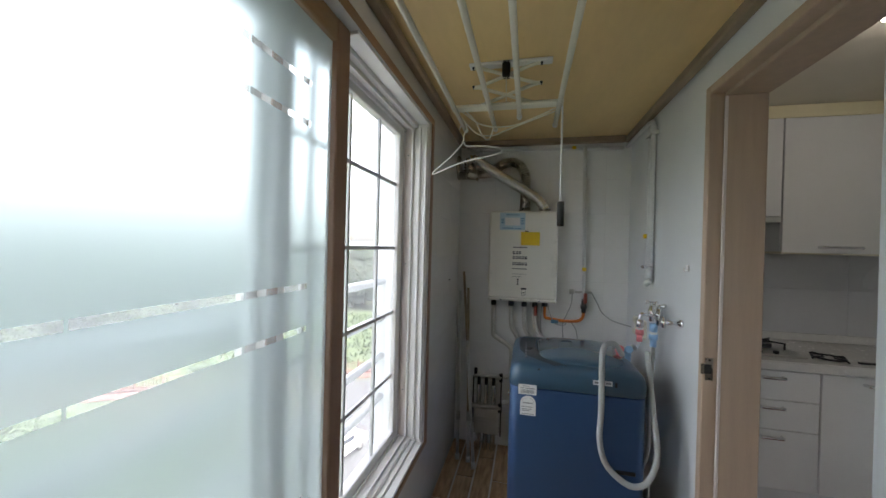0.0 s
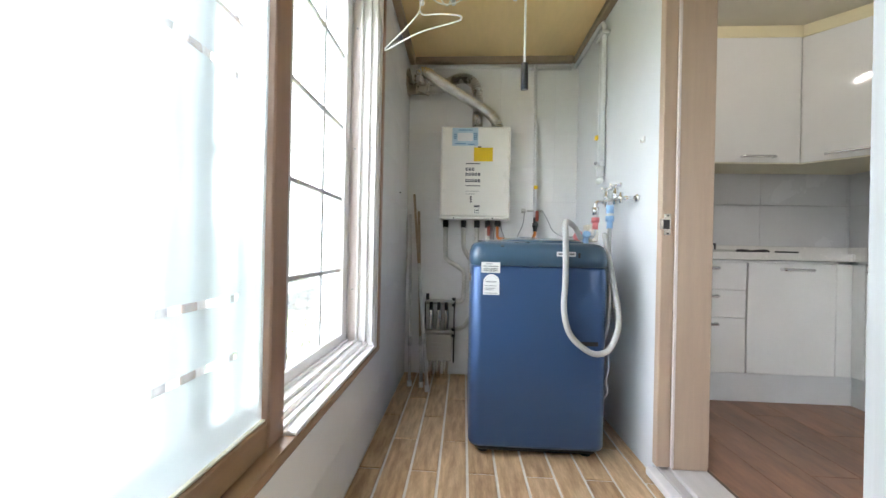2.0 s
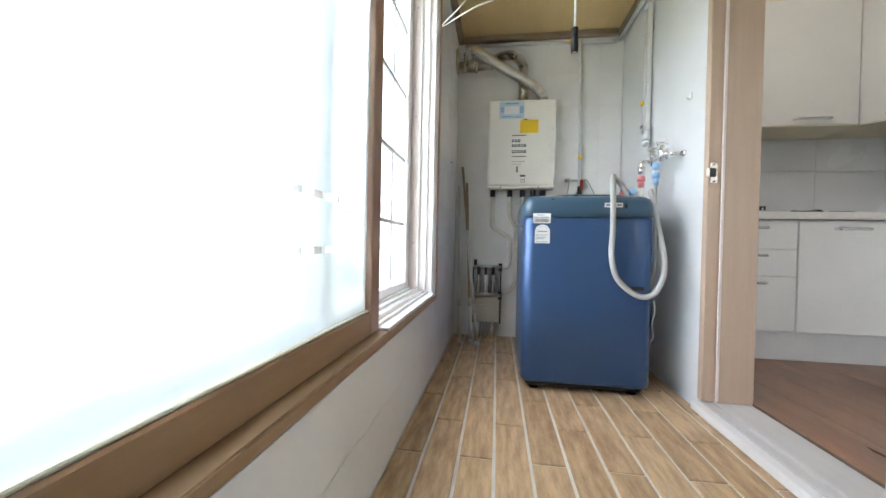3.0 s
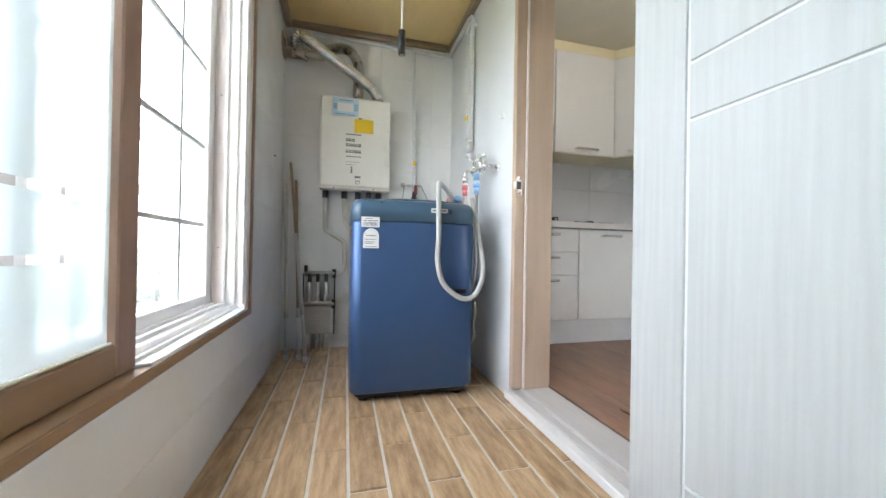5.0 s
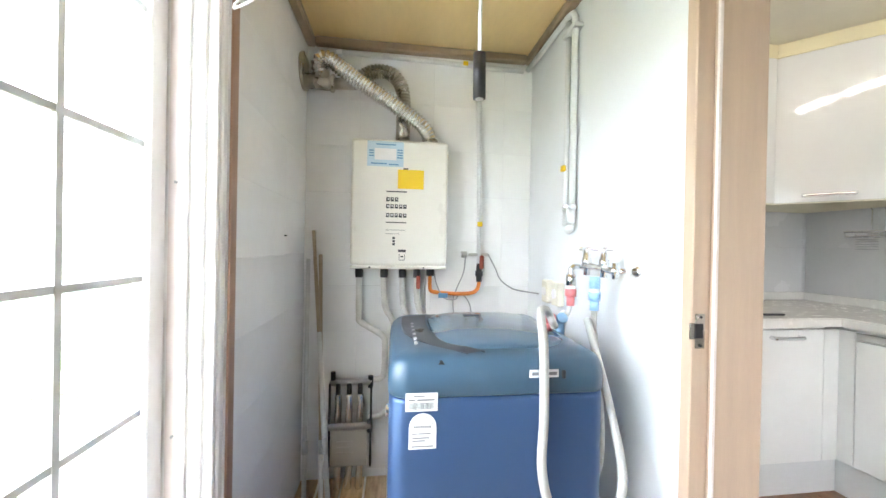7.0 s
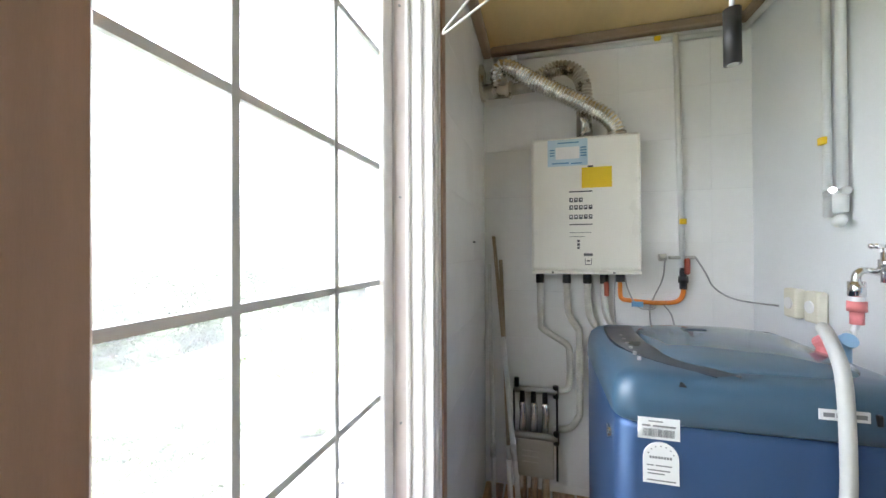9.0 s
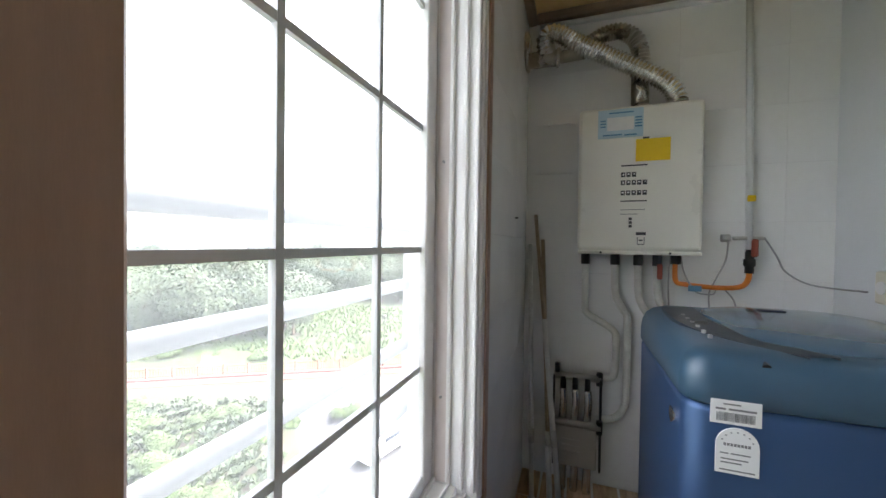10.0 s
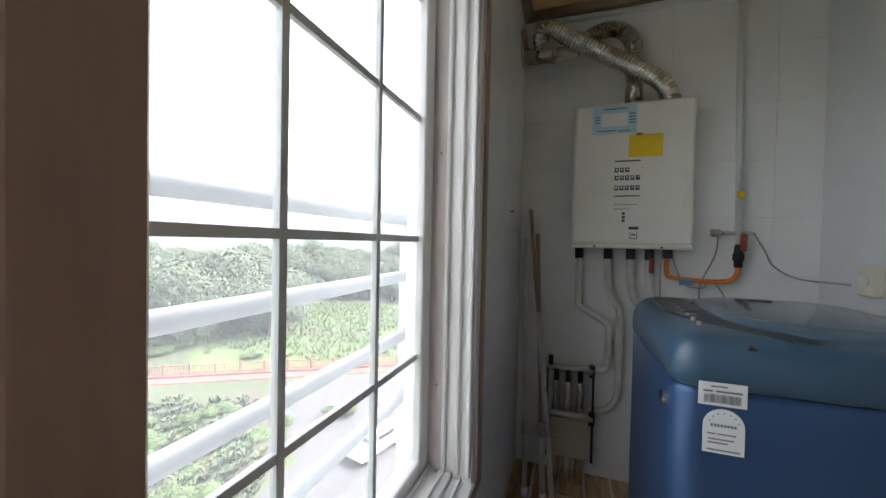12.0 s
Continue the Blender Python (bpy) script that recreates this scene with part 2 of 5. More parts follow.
def part(name, bm, material, parent, label="", smooth=False):
    bmesh.ops.translate(bm, verts=bm.verts, vec=-ROOT[parent])
    ob = link(name, bm, material, smooth)
    ob.parent = parent
    ROOT[ob] = ROOT[parent]
    if label:
        ob["label"] = label
    return ob


def solo(name, bm, material, label, category, group="", kind="", smooth=False, base=None):
    """A thing that is one mesh."""
    base = Vector(base) if base else Vector((0, 0, 0))
    bmesh.ops.translate(bm, verts=bm.verts, vec=-base)
    ob = link(name, bm, material, smooth)
    ob.location = base
    ROOT[ob] = base
    return tagged(ob, label, category, group, kind)


def box(lo, hi, bevel=0.0, bm=None, seg=1):
    bm = bm or bmesh.new()
    made = bmesh.ops.create_cube(bm, size=1.0)["verts"]
    for v in made:
        v.co = Vector([(lo[i] + hi[i]) / 2 + v.co[i] * (hi[i] - lo[i]) for i in range(3)])
    if bevel:
        edges = list({e for v in made for e in v.link_edges})
        bmesh.ops.bevel(bm, geom=edges, offset=bevel, segments=seg, profile=0.5, affect='EDGES')
    return bm


def cyl(p0, p1, r, seg=16, bm=None, r2=None):
    bm = bm or bmesh.new()
    p0, p1 = Vector(p0), Vector(p1)
    d = p1 - p0
    m = Matrix.Translation((p0 + p1) / 2) @ d.to_track_quat('Z', 'Y').to_matrix().to_4x4()
    bmesh.ops.create_cone(bm, cap_ends=True, segments=seg, radius1=r, radius2=r if r2 is None else r2, depth=d.length, matrix=m)
    return bm


def curve_points(pts, n):
    """n points for each stretch of a smooth curve through pts."""
    pts = [Vector(p) for p in pts]
    ext = [2 * pts[0] - pts[1], *pts, 2 * pts[-1] - pts[-2]]
    out = []
    for i in range(1, len(ext) - 2):
        a, b, c, d = ext[i - 1:i + 3]
        for k in range(n):
            t = k / n
            out.append(0.5 * (2 * b + (c - a) * t + (2 * a - 5 * b + 4 * c - d) * t * t + (3 * b - a - 3 * c + d) * t ** 3))
    return out + [pts[-1]]


def even(path, step):
    """Points at equal steps along a path."""
    out, left = [path[0]], step
    for a, b in zip(path, path[1:]):
        d, done = (b - a).length, 0.0
        while d - done >= left:
            done += left
            out.append(a + (b - a) * (done / d))
            left = step
        left -= d - done
    return out + [path[-1]]


def tube(pts, r, seg=10, n=6, rib=0.0, bm=None, step=0.0):
    """A pipe along a smooth curve; rib: depth of its corrugation, step: its half pitch."""
    bm = bm or bmesh.new()
    path = curve_points(pts, n) if n > 1 else [Vector(p) for p in pts]
    if step:
        path = even(path, step)
    normal = None
    rings = []
    for i, p in enumerate(path):
        d = (path[min(i + 1, len(path) - 1)] - path[max(i - 1, 0)]).normalized()
        if normal is None:
            normal = d.orthogonal().normalized()
        normal = (normal - d * normal.dot(d)).normalized()
        side = d.cross(normal)
        rad = r + (rib if i % 2 else -rib)
        rings.append([bm.verts.new(p + (normal * math.cos(a) + side * math.sin(a)) * rad) for a in [2 * math.pi * k / seg for k in range(seg)]])
    for a, b in zip(rings, rings[1:]):
        for k in range(seg):
            bm.faces.new((a[k], a[(k + 1) % seg], b[(k + 1) % seg], b[k]))
    bm.faces.new(rings[0][::-1])
    bm.faces.new(rings[-1])
    return bm


def ball(c, r, bm=None, sub=2, squash=(1, 1, 1)):
    bm = bm or bmesh.new()
    made = bmesh.ops.create_icosphere(bm, subdivisions=sub, radius=r)["verts"]
    for v in made:
        v.co = Vector(c) + Vector([v.co[i] * squash[i] for i in range(3)])
    return bm


def prism(outline, z0, z1, bm=None):
    """An upright block over an outline in plan."""
    bm = bm or bmesh.new()
    lo = [bm.verts.new((x, y, z0)) for x, y in outline]
    hi = [bm.verts.new((x, y, z1)) for x, y in outline]
    n = len(outline)
    bm.faces.new(lo[::-1])
    bm.faces.new(hi)
    for i in range(n):
        bm.faces.new((lo[i], lo[(i + 1) % n], hi[(i + 1) % n], hi[i]))
    bmesh.ops.recalc_face_normals(bm, faces=bm.faces)
    return bm


def rounded(x0, y0, x1, y1, r, n=6):
    """Outline of a rectangle with round corners."""
    out = []
    for cx, cy, a0 in ((x1 - r, y1 - r, 0), (x0 + r, y1 - r, 90), (x0 + r, y0 + r, 180), (x1 - r, y0 + r, 270)):
        out += [(cx + r * math.cos(radians(a0 + 90 * k / n)), cy + r * math.sin(radians(a0 + 90 * k / n))) for k in range(n + 1)]
    return out


def loft(rings, bm=None):
    """A closed skin through rings of points, capped at both ends."""
    bm = bm or bmesh.new()
    vs = [[bm.verts.new(p) for p in ring] for ring in rings]
    n = len(vs[0])
    for a, b in zip(vs, vs[1:]):
        for k in range(n):
            bm.faces.new((a[k], a[(k + 1) % n], b[(k + 1) % n], b[k]))
    bm.faces.new(vs[0][::-1])
    bm.faces.new(vs[-1])
    bmesh.ops.recalc_face_normals(bm, faces=bm.faces)
    return bm


# ---- the balcony's shell ----
XL, XR, XK = 0.095, 1.34, 1.53      # window wall, kitchen wall and its far face
YB, YF = 3.56, -0.85                # end wall, wall behind
ZC = 2.35
WY0, WY1, WZ0, WZ1 = 0.30, 2.66, 0.43, 2.20   # window opening
DY0, DY1, DZ0, DZ1 = 1.53, 2.42, 0.05, 2.20   # door opening
XO = -0.14

floor = solo("floor", box((XL - 0.02, YF, -0.12), (XR + 0.02, YB + 0.02, -0.006)), FGROUT, "wood-look plank tile balcony floor with pale grout", "floor", kind="structure")
ceiling = solo("ceiling", box((XL, YF, ZC), (XR, YB, ZC + 0.1)), CEIL, "yellowed board ceiling of the balcony", "ceiling", kind="structure")
b = box((XO, YF - 0.1, -0.12), (XL, WY0, ZC + 0.1))
box((XO, WY0, -0.12), (XL, WY1, WZ0), bm=b)
box((XO, WY0, WZ1), (XL, WY1, ZC + 0.1), bm=b)
box((XO, WY1, -0.12), (XL, YB + 0.15, ZC + 0.1), bm=b)
wall_w = solo("wall_west", b, GROUT, "pale glazed wall with the window opening", "wall", kind="structure")
wall_n = solo("wall_north", box((XL, YB, -0.12), (XR, YB + 0.15, ZC + 0.1)), GROUT, "white tiled end wall behind the boiler", "wall", kind="structure")
b = box((XR, YF - 0.1, -0.12), (XK, DY0, 2.6))
box((XR, DY0, DZ1), (XK, DY1, 2.6), bm=b)
box((XR, DY0, -0.12), (XK, DY1, 0.0), bm=b)
box((XR, DY1, -0.12), (XK, YB + 0.15, 2.6), bm=b)
wall_e = solo("wall_east", b, PAINT, "white painted wall with the kitchen doorway", "wall", kind="structure")
wall_s = solo("wall_south", box((XL, YF - 0.1, -0.12), (XR, YF, ZC + 0.1)), PAINT, "plain white wall behind the viewpoint", "wall", kind="structure")

# ceiling moulding
b = box((XL, YF, ZC - 0.045), (XL + 0.045, YB, ZC), 0.008)
solo("trim_west", b, MOULD, "brown moulding under the ceiling", "moulding", kind="structure")
solo("trim_north", box((XL + 0.045, YB - 0.045, ZC - 0.045), (XR - 0.045, YB, ZC), 0.008), MOULD, "brown moulding under the ceiling", "moulding", kind="structure")
solo("trim_east", box((XR - 0.045, YF, ZC - 0.045), (XR, YB, ZC), 0.008), MOULD, "brown moulding under the ceiling", "moulding", kind="structure")

# ---- window ----
SASH_END = 1.767
window = thing("window_1", (XL, 1.48, WZ0), "wide sliding window, white outer sashes and tan inner sash", "window", kind="structure")
b = box((XL - 0.002, WY0 - 0.04, WZ0 - 0.028), (XL + 0.006, WY1 + 0.045, WZ0), 0.003)
box((XL - 0.002, WY0 - 0.04, WZ1), (XL + 0.006, WY1 + 0.045, WZ1 + 0.035), 0.003, bm=b)
part("casing_rail", b, BROWN, window, "tan wood casing")
b = box((XL - 0.002, WY1 + 0.001, WZ0), (XL + 0.006, WY1 + 0.045, WZ1), 0.003)
box((XL - 0.002, WY0 - 0.04, WZ0), (XL + 0.006, WY0 - 0.001, WZ1), 0.003, bm=b)
part("casing_stile", b, BROWN_V, window, "tan wood casing")
# lining with its tracks
b = box((XO + 0.002, WY1 - 0.03, WZ0), (XL - 0.004, WY1, WZ1), 0.004)
for x in (0.078, 0.042, 0.000):
    box((x - 0.006, WY1 - 0.046, WZ0 + 0.03), (x + 0.006, WY1 - 0.029, WZ1 - 0.03), 0.003, bm=b)
part("frame_jamb", b, PVC, window, "white plastic window frame")
part("frame_track", box((-0.045, WY1 - 0.033, WZ0 + 0.035), (-0.008, WY1 - 0.0295, WZ1 - 0.03)), PVC_PINK, window, "aged pinkish track")
part("frame_jamb", box((XO + 0.002, WY0, WZ0), (XL - 0.004, WY0 + 0.03, WZ1), 0.004), PVC, window)
b = box((XO + 0.002, WY0 + 0.03, WZ0), (0.027, WY1 - 0.03, WZ0 + 0.03), 0.003)
box((0.0272, SASH_END, WZ0), (XL + 0.002, WY1 - 0.03, WZ0 + 0.012), 0.003, bm=b)
box((0.050, SASH_END, WZ0 + 0.011), (0.058, WY1 - 0.03, WZ0 + 0.022), 0.002, bm=b)
for x in (0.000, -0.045):
    box((x - 0.005, WY0 + 0.03, WZ0 + 0.029), (x + 0.005, WY1 - 0.03, WZ0 + 0.044), 0.002, bm=b)
part("frame_sill", b, PVC, window)
part("sill_lip", box((0.0272, WY0 + 0.03, WZ0 - 0.004), (XL + 0.004, SASH_END - 0.001, WZ0 + 0.003), 0.001), BROWN, window, "tan sill lip in front of the sash")
b = box((XO + 0.002, WY0 + 0.03, WZ1 - 0.03), (0.027, WY1 - 0.03, WZ1), 0.003)
box((0.0272, SASH_END, WZ1 - 0.012), (XL - 0.004, WY1 - 0.03, WZ1), 0.003, bm=b)
for x in (0.000, -0.045):
    box((x - 0.005, WY0 + 0.03, WZ1 - 0.05), (x + 0.005, WY1 - 0.03, WZ1 - 0.029), 0.002, bm=b)
part("frame_head", b, PVC, window)
for z in (0.72, 1.42, 2.02):
    part("screw", cyl((-0.026, WY1 - 0.0328, z), (-0.026, WY1 - 0.038, z), 0.004, 8), WIRE, window, "small frame screw")


def white_sash(x0, x1, y0, y1, bars):
    """An outer sash: frame, pane and glazing bars."""
    z0, z1, w = WZ0 + 0.032, WZ1 - 0.032, 0.066
    b = box((x0, y0, z0), (x1, y0 + w, z1), 0.004)
    box((x0, y1 - w, z0), (x1, y1, z1), 0.004, bm=b)
    box((x0, y0 + w, z0), (x1, y1 - w, z0 + 0.05), 0.004, bm=b)
    box((x0, y0 + w, z1 - 0.05), (x1, y1 - w, z1), 0.004, bm=b)
    sash = part("sash", b, PVC, window, "white plastic sash")
    xm = (x0 + x1) / 2
    part("pane", box((xm - 0.002, y0 + w - 0.004, z0 + 0.046), (xm + 0.002, y1 - w + 0.004, z1 - 0.046)), CLEAR, sash, "clear glass pane")
    if bars:
        for y in (1.74, 2.033, 2.326):
            part("glazing_bar", box((xm - 0.007, y - 0.008, z0 + 0.05), (xm + 0.007, y + 0.008, z1 - 0.05)), MUNTIN, sash)
        for z in (0.818, 1.160, 1.505, 1.848):
            part("glazing_bar", box((xm - 0.006, y0 + w, z - 0.008), (xm + 0.006, y1 - w, z + 0.008)), MUNTIN, sash)


white_sash(-0.095, -0.052, 1.562, WY1 - 0.031, True)
white_sash(-0.138, -0.098, WY0 + 0.031, 1.60, False)
part("stile_cover", box((-0.0518, 1.548, WZ0 + 0.06), (-0.046, 1.59, WZ1 - 0.06), 0.002), BROWN_V, window, "tan strip on the meeting stile")

# tan inner sash with its frosted pane
SY0, SY1, SZ0, SZ1 = 0.42, 1.766, WZ0 + 0.004, WZ1 - 0.004
GX0, GX1 = 0.041, 0.045
b = box((0.030, SY1 - 0.076, SZ0), (0.064, SY1, SZ1), 0.004)
box((0.030, SY0, SZ0), (0.064, SY0 + 0.076, SZ1), 0.004, bm=b)
sash = part("inner_sash", b, BROWN_V, window, "tan wood-foil sash")
b = box((0.030, SY0 + 0.076, SZ0), (0.062, SY1 - 0.076, SZ0 + 0.072), 0.004)
box((0.030, SY0 + 0.076, SZ1 - 0.072), (0.062, SY1 - 0.076, SZ1), 0.004, bm=b)
part("sash_rail", b, BROWN, sash)
b = box((0.047, SY0 + 0.080, SZ0 + 0.073), (0.058, SY1 - 0.080, SZ0 + 0.079), 0.002)
part("glazing_bead", b, BEIGE, sash, "pale glazing bead")
gy0, gy1, gz0, gz1 = SY0 + 0.072, SY1 - 0.072, SZ0 + 0.068, SZ1 - 0.068
strip_z = [0.695, 0.818, 1.284, 1.400, 1.842, 1.952]
strips = [(0.60, 0.81), (0.815, 1.05), (1.055, 1.36), (1.365, 1.588)]
ys = [gy0] + [v for s in strips for v in s] + [gy1]
zs = [gz0] + [v for z in strip_z for v in (z - 0.008, z + 0.008)] + [gz1]
frost, clear = bmesh.new(), bmesh.new()
for i in range(len(ys) - 1):
    for k in range(len(zs) - 1):
        hole = i % 2 == 1 and k % 2 == 1
        box((GX0, ys[i], zs[k]), (GX1, ys[i + 1], zs[k + 1]), bm=clear if hole else frost)
inner = [f for f in frost.faces if abs(f.normal.x) < 0.5]
bmesh.ops.delete(frost, geom=inner, context='FACES_ONLY')
pane = part("frosted_pane", frost, FROST, sash, "frosted glass with clear dashes")
pane.data.materials.append(OPENFACE)
for p in pane.data.polygons:
    p.material_index = 0 if p.normal.x > 0.5 else 1
part("clear_dash", clear, CLEAR, sash, "clear glass dashes")

# ---- doorway and door ----
door = thing("door_1", (XR, 2.0, 0.0), "white grained panel door, wide open, in an oak-foil frame", "door", kind="structure")
b = box((XR - 0.004, DY1 - 0.035, 0.05), (XR + 0.05, DY1, DZ1), 0.003)
box((XR + 0.05, DY1 - 0.05, 0.05), (XK + 0.004, DY1, DZ1), 0.003, bm=b)
part("jamb", b, JAMB, door, "pinkish oak jamb")
b = box((XR - 0.004, DY0, 0.05), (XR + 0.05, DY0 + 0.025, DZ1), 0.003)
box((XR + 0.05, DY0, 0.05), (XK + 0.004, DY0 + 0.045, DZ1), 0.003, bm=b)
part("jamb", b, JAMB, door, "pinkish oak jamb")
b = box((XR - 0.004, DY0 + 0.026, DZ1 - 0.035), (XR + 0.05, DY1 - 0.036, DZ1), 0.003)
box((XR + 0.05, DY0 + 0.046, DZ1 - 0.05), (XK + 0.004, DY1 - 0.051, DZ1), 0.003, bm=b)
part("head", b, JAMB, door, "pinkish oak door head")
part("seal", box((XR + 0.044, DY1 - 0.052, 0.055), (XR + 0.056, DY1 - 0.044, DZ1 - 0.05), 0.002), PVC_PINK, door, "pale rubber door seal")
b = box((XR - 0.03, DY0, 0.0), (XR + 0.012, DY1, 0.034), 0.004)
part("threshold_step", b, PVC, door, "white threshold edge")
part("threshold", box((XR + 0.0505, DY0, 0.0), (XK + 0.01, DY1, 0.05), 0.004, bm=box((XR + 0.0125, DY0, 0.0), (XR + 0.05, DY1, 0.038), 0.003)), SILLGREY, door, "grey threshold board")
b = box((XR + 0.006, DY1 - 0.0375, 1.005), (XR + 0.034, DY1 - 0.0345, 1.095), 0.001)
box((XR - 0.010, DY1 - 0.039, 1.03), (XR + 0.006, DY1 - 0.0345, 1.072), 0.001, bm=b)
strike = part("strike_plate", b, DUCT, door, "dull steel strike plate with lip")
part("latch_hole", box((XR + 0.002, DY1 - 0.0405, 1.032), (XR + 0.027, DY1 - 0.037, 1.070), 0.001), BLACK, strike)
for z in (1.013, 1.087):
    part("screw", cyl((XR + 0.020, DY1 - 0.037, z), (XR + 0.020, DY1 - 0.0395, z), 0.004, 8), BLACK, strike)
# leaf, turned back flat against the wall
LX0, LX1, LY0, LY1 = 1.280, 1.322, 0.73, 1.561
leaf = part("leaf", box((LX0 + 0.004, LY0 + 0.002, 0.057), (LX1, LY1 - 0.002, 2.12)), KICK, door, "white grained door leaf")
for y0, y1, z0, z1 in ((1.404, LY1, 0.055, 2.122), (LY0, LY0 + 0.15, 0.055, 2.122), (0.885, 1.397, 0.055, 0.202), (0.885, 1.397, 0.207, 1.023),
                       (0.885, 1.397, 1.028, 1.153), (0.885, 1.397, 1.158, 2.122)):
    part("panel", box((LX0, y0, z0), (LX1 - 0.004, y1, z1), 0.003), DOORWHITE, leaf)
for z in (0.3, 1.9):
    part("hinge", cyl((LX1 + 0.008, LY1 + 0.004, z), (LX1 + 0.008, LY1 + 0.004, z + 0.1), 0.007, 10), STEEL, leaf, "steel hinge")

# ---- kitchen shell ----
KX1, KY0, KY1, KZ0, KZ1 = 3.33, -0.85, 3.66, 0.065, 2.44
kfloor = solo("floor_kitchen", box((XK, KY0, -0.12), (KX1, KY1, KZ0 - 0.004)), BARK, "dark walnut laminate kitchen floor", "floor", kind="structure")
solo("ceiling_kitchen", box((XK, KY0, KZ1), (KX1, KY1, KZ1 + 0.1)), KCEIL, "cream papered kitchen ceiling", "ceiling", kind="structure")
wall_kn = solo("wall_kitchen_north", box((XK, KY1, -0.12), (KX1, KY1 + 0.12, 2.6)), SPLASH, "grey tiled kitchen wall", "wall", kind="structure")
wall_ke = solo("wall_kitchen_east", box((KX1, KY0, -0.12), (KX1 + 0.12, KY1 + 0.12, 2.6)), SPLASH, "grey tiled kitchen side wall", "wall", kind="structure")
# Opening and window added out of view, to brighten the kitchen with daylight.
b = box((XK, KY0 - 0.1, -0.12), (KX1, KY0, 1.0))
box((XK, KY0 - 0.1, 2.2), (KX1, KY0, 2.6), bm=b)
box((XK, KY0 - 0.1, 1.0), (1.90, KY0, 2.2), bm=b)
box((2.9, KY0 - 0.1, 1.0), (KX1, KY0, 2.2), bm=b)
solo("wall_kitchen_south", b, PAINT, "plain white kitchen wall with an added daylight opening", "wall", kind="structure")
fill_window = thing("window_2", (2.42, KY0, 1.0), "unseen white-framed window, added to let fill daylight into the kitchen", "window", kind="structure")
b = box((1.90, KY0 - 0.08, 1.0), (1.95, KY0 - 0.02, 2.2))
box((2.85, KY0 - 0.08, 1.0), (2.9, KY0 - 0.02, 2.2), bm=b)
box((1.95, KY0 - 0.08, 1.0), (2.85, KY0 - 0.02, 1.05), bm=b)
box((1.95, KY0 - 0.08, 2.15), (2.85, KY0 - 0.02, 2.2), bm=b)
part("window_frame", b, PVC, fill_window)
part("pane", box((1.95, KY0 - 0.052, 1.05), (2.85, KY0 - 0.048, 2.15)), CLEAR, fill_window)

# ---- kitchen units ----


def handle(parent, a, b, out):
    """A bowed bar handle between a and b, standing off by the vector out."""
    a, b, out = Vector(a), Vector(b), Vector(out)
    d = (b - a).normalized() * 0.012
    bm = tube([a, a + out * 0.8 + d * 0.3, a + out + d, (a + b) / 2 + out * 1.05, b + out - d, b + out * 0.8 - d * 0.3, b], 0.009, 8, 4)
    return part("handle", bm, CHROME, parent, "chrome bar handle", smooth=True)


BY, UY = 3.06, 3.335     # fronts of the base and wall units
drawers = thing("drawer_unit", (1.96, 3.35, KZ0), "white three-drawer kitchen base unit with chrome handles", "cabinet", "kitchen base units")
part("body", box((1.70, BY + 0.02, 0.24), (2.180, KY1, 0.90)), CABWHITE, drawers)
for z0, z1 in ((0.730, 0.888), (0.567, 0.725), (0.240, 0.562)):
    front = part("drawer_front", box((1.70, BY, z0), (2.178, BY + 0.019, z1), 0.003), CABWHITE, drawers)
    handle(front, (1.90, BY, z1 - 0.035), (2.01, BY, z1 - 0.035), (0, -0.025, 0))
unit = thing("base_cabinet", (2.45, 3.35, KZ0), "white kitchen base cabinet, one closed door", "cabinet", "kitchen base units")
part("body", box((2.182, BY + 0.02, 0.24), (2.70, KY1, 0.90)), CABWHITE, unit)
front = part("door", box((2.184, BY, 0.240), (2.672, BY + 0.019, 0.888), 0.003), CABWHITE, unit)
handle(front, (2.37, BY, 0.852), (2.53, BY, 0.852), (0, -0.025, 0))
part("filler_strip", box((2.676, BY + 0.002, 0.240), (2.764, BY + 0.019, 0.888), 0.002), CABWHITE, unit)
corner = thing("sink_cabinet", (3.0, 2.5, KZ0), "white sink base cabinet with an aluminium grip rail", "cabinet", "kitchen base units")
part("body", box((2.785, 1.45, 0.24), (KX1, BY - 0.002, 0.90)), CABWHITE, corner)
part("filler_strip", box((2.765, BY - 0.060, 0.24), (2.784, BY + 0.0185, 0.888), 0.002), CABWHITE, corner)
for y0, y1 in ((2.23, 2.998), (1.45, 2.226)):
    part("door", box((2.765, y0, 0.240), (2.784, y1, 0.845), 0.003), CABWHITE, corner)
part("grip_rail", box((2.762, 1.45, 0.850), (2.784, 2.998, 0.885), 0.004), STEEL, corner, "brushed aluminium grip rail")
plinth = thing("plinth", (2.8, BY, KZ0), "pale grey plinth boards under the kitchen units", "plinth")
part("plinth_board", box((1.70, BY + 0.03, KZ0), (2.80, BY + 0.05, 0.237), 0.001), KICK, plinth)
part("plinth_board", box((2.795, 1.45, KZ0), (2.815, BY + 0.0295, 0.237), 0.001), KICK, plinth)
b = prism([(1.70, BY - 0.03), (2.735, BY - 0.03), (2.735, 1.45), (KX1, 1.45), (KX1, KY1), (1.70, KY1)], 0.905, 0.948)
bmesh.ops.bevel(b, geom=[e for e in b.edges], offset=0.006, segments=2, affect='EDGES')
top = solo("worktop", b, COUNTER, "pale speckled stone kitchen worktop with rounded edge", "worktop")
b = box((1.70, KY1 - 0.018, 0.949), (KX1 - 0.018, KY1, 1.0), 0.003)
box((KX1 - 0.018, 1.45, 0.949), (KX1, KY1, 1.0), 0.003, bm=b)
solo("upstand", b, COUNTER, "low stone upstand along the worktop", "upstand")

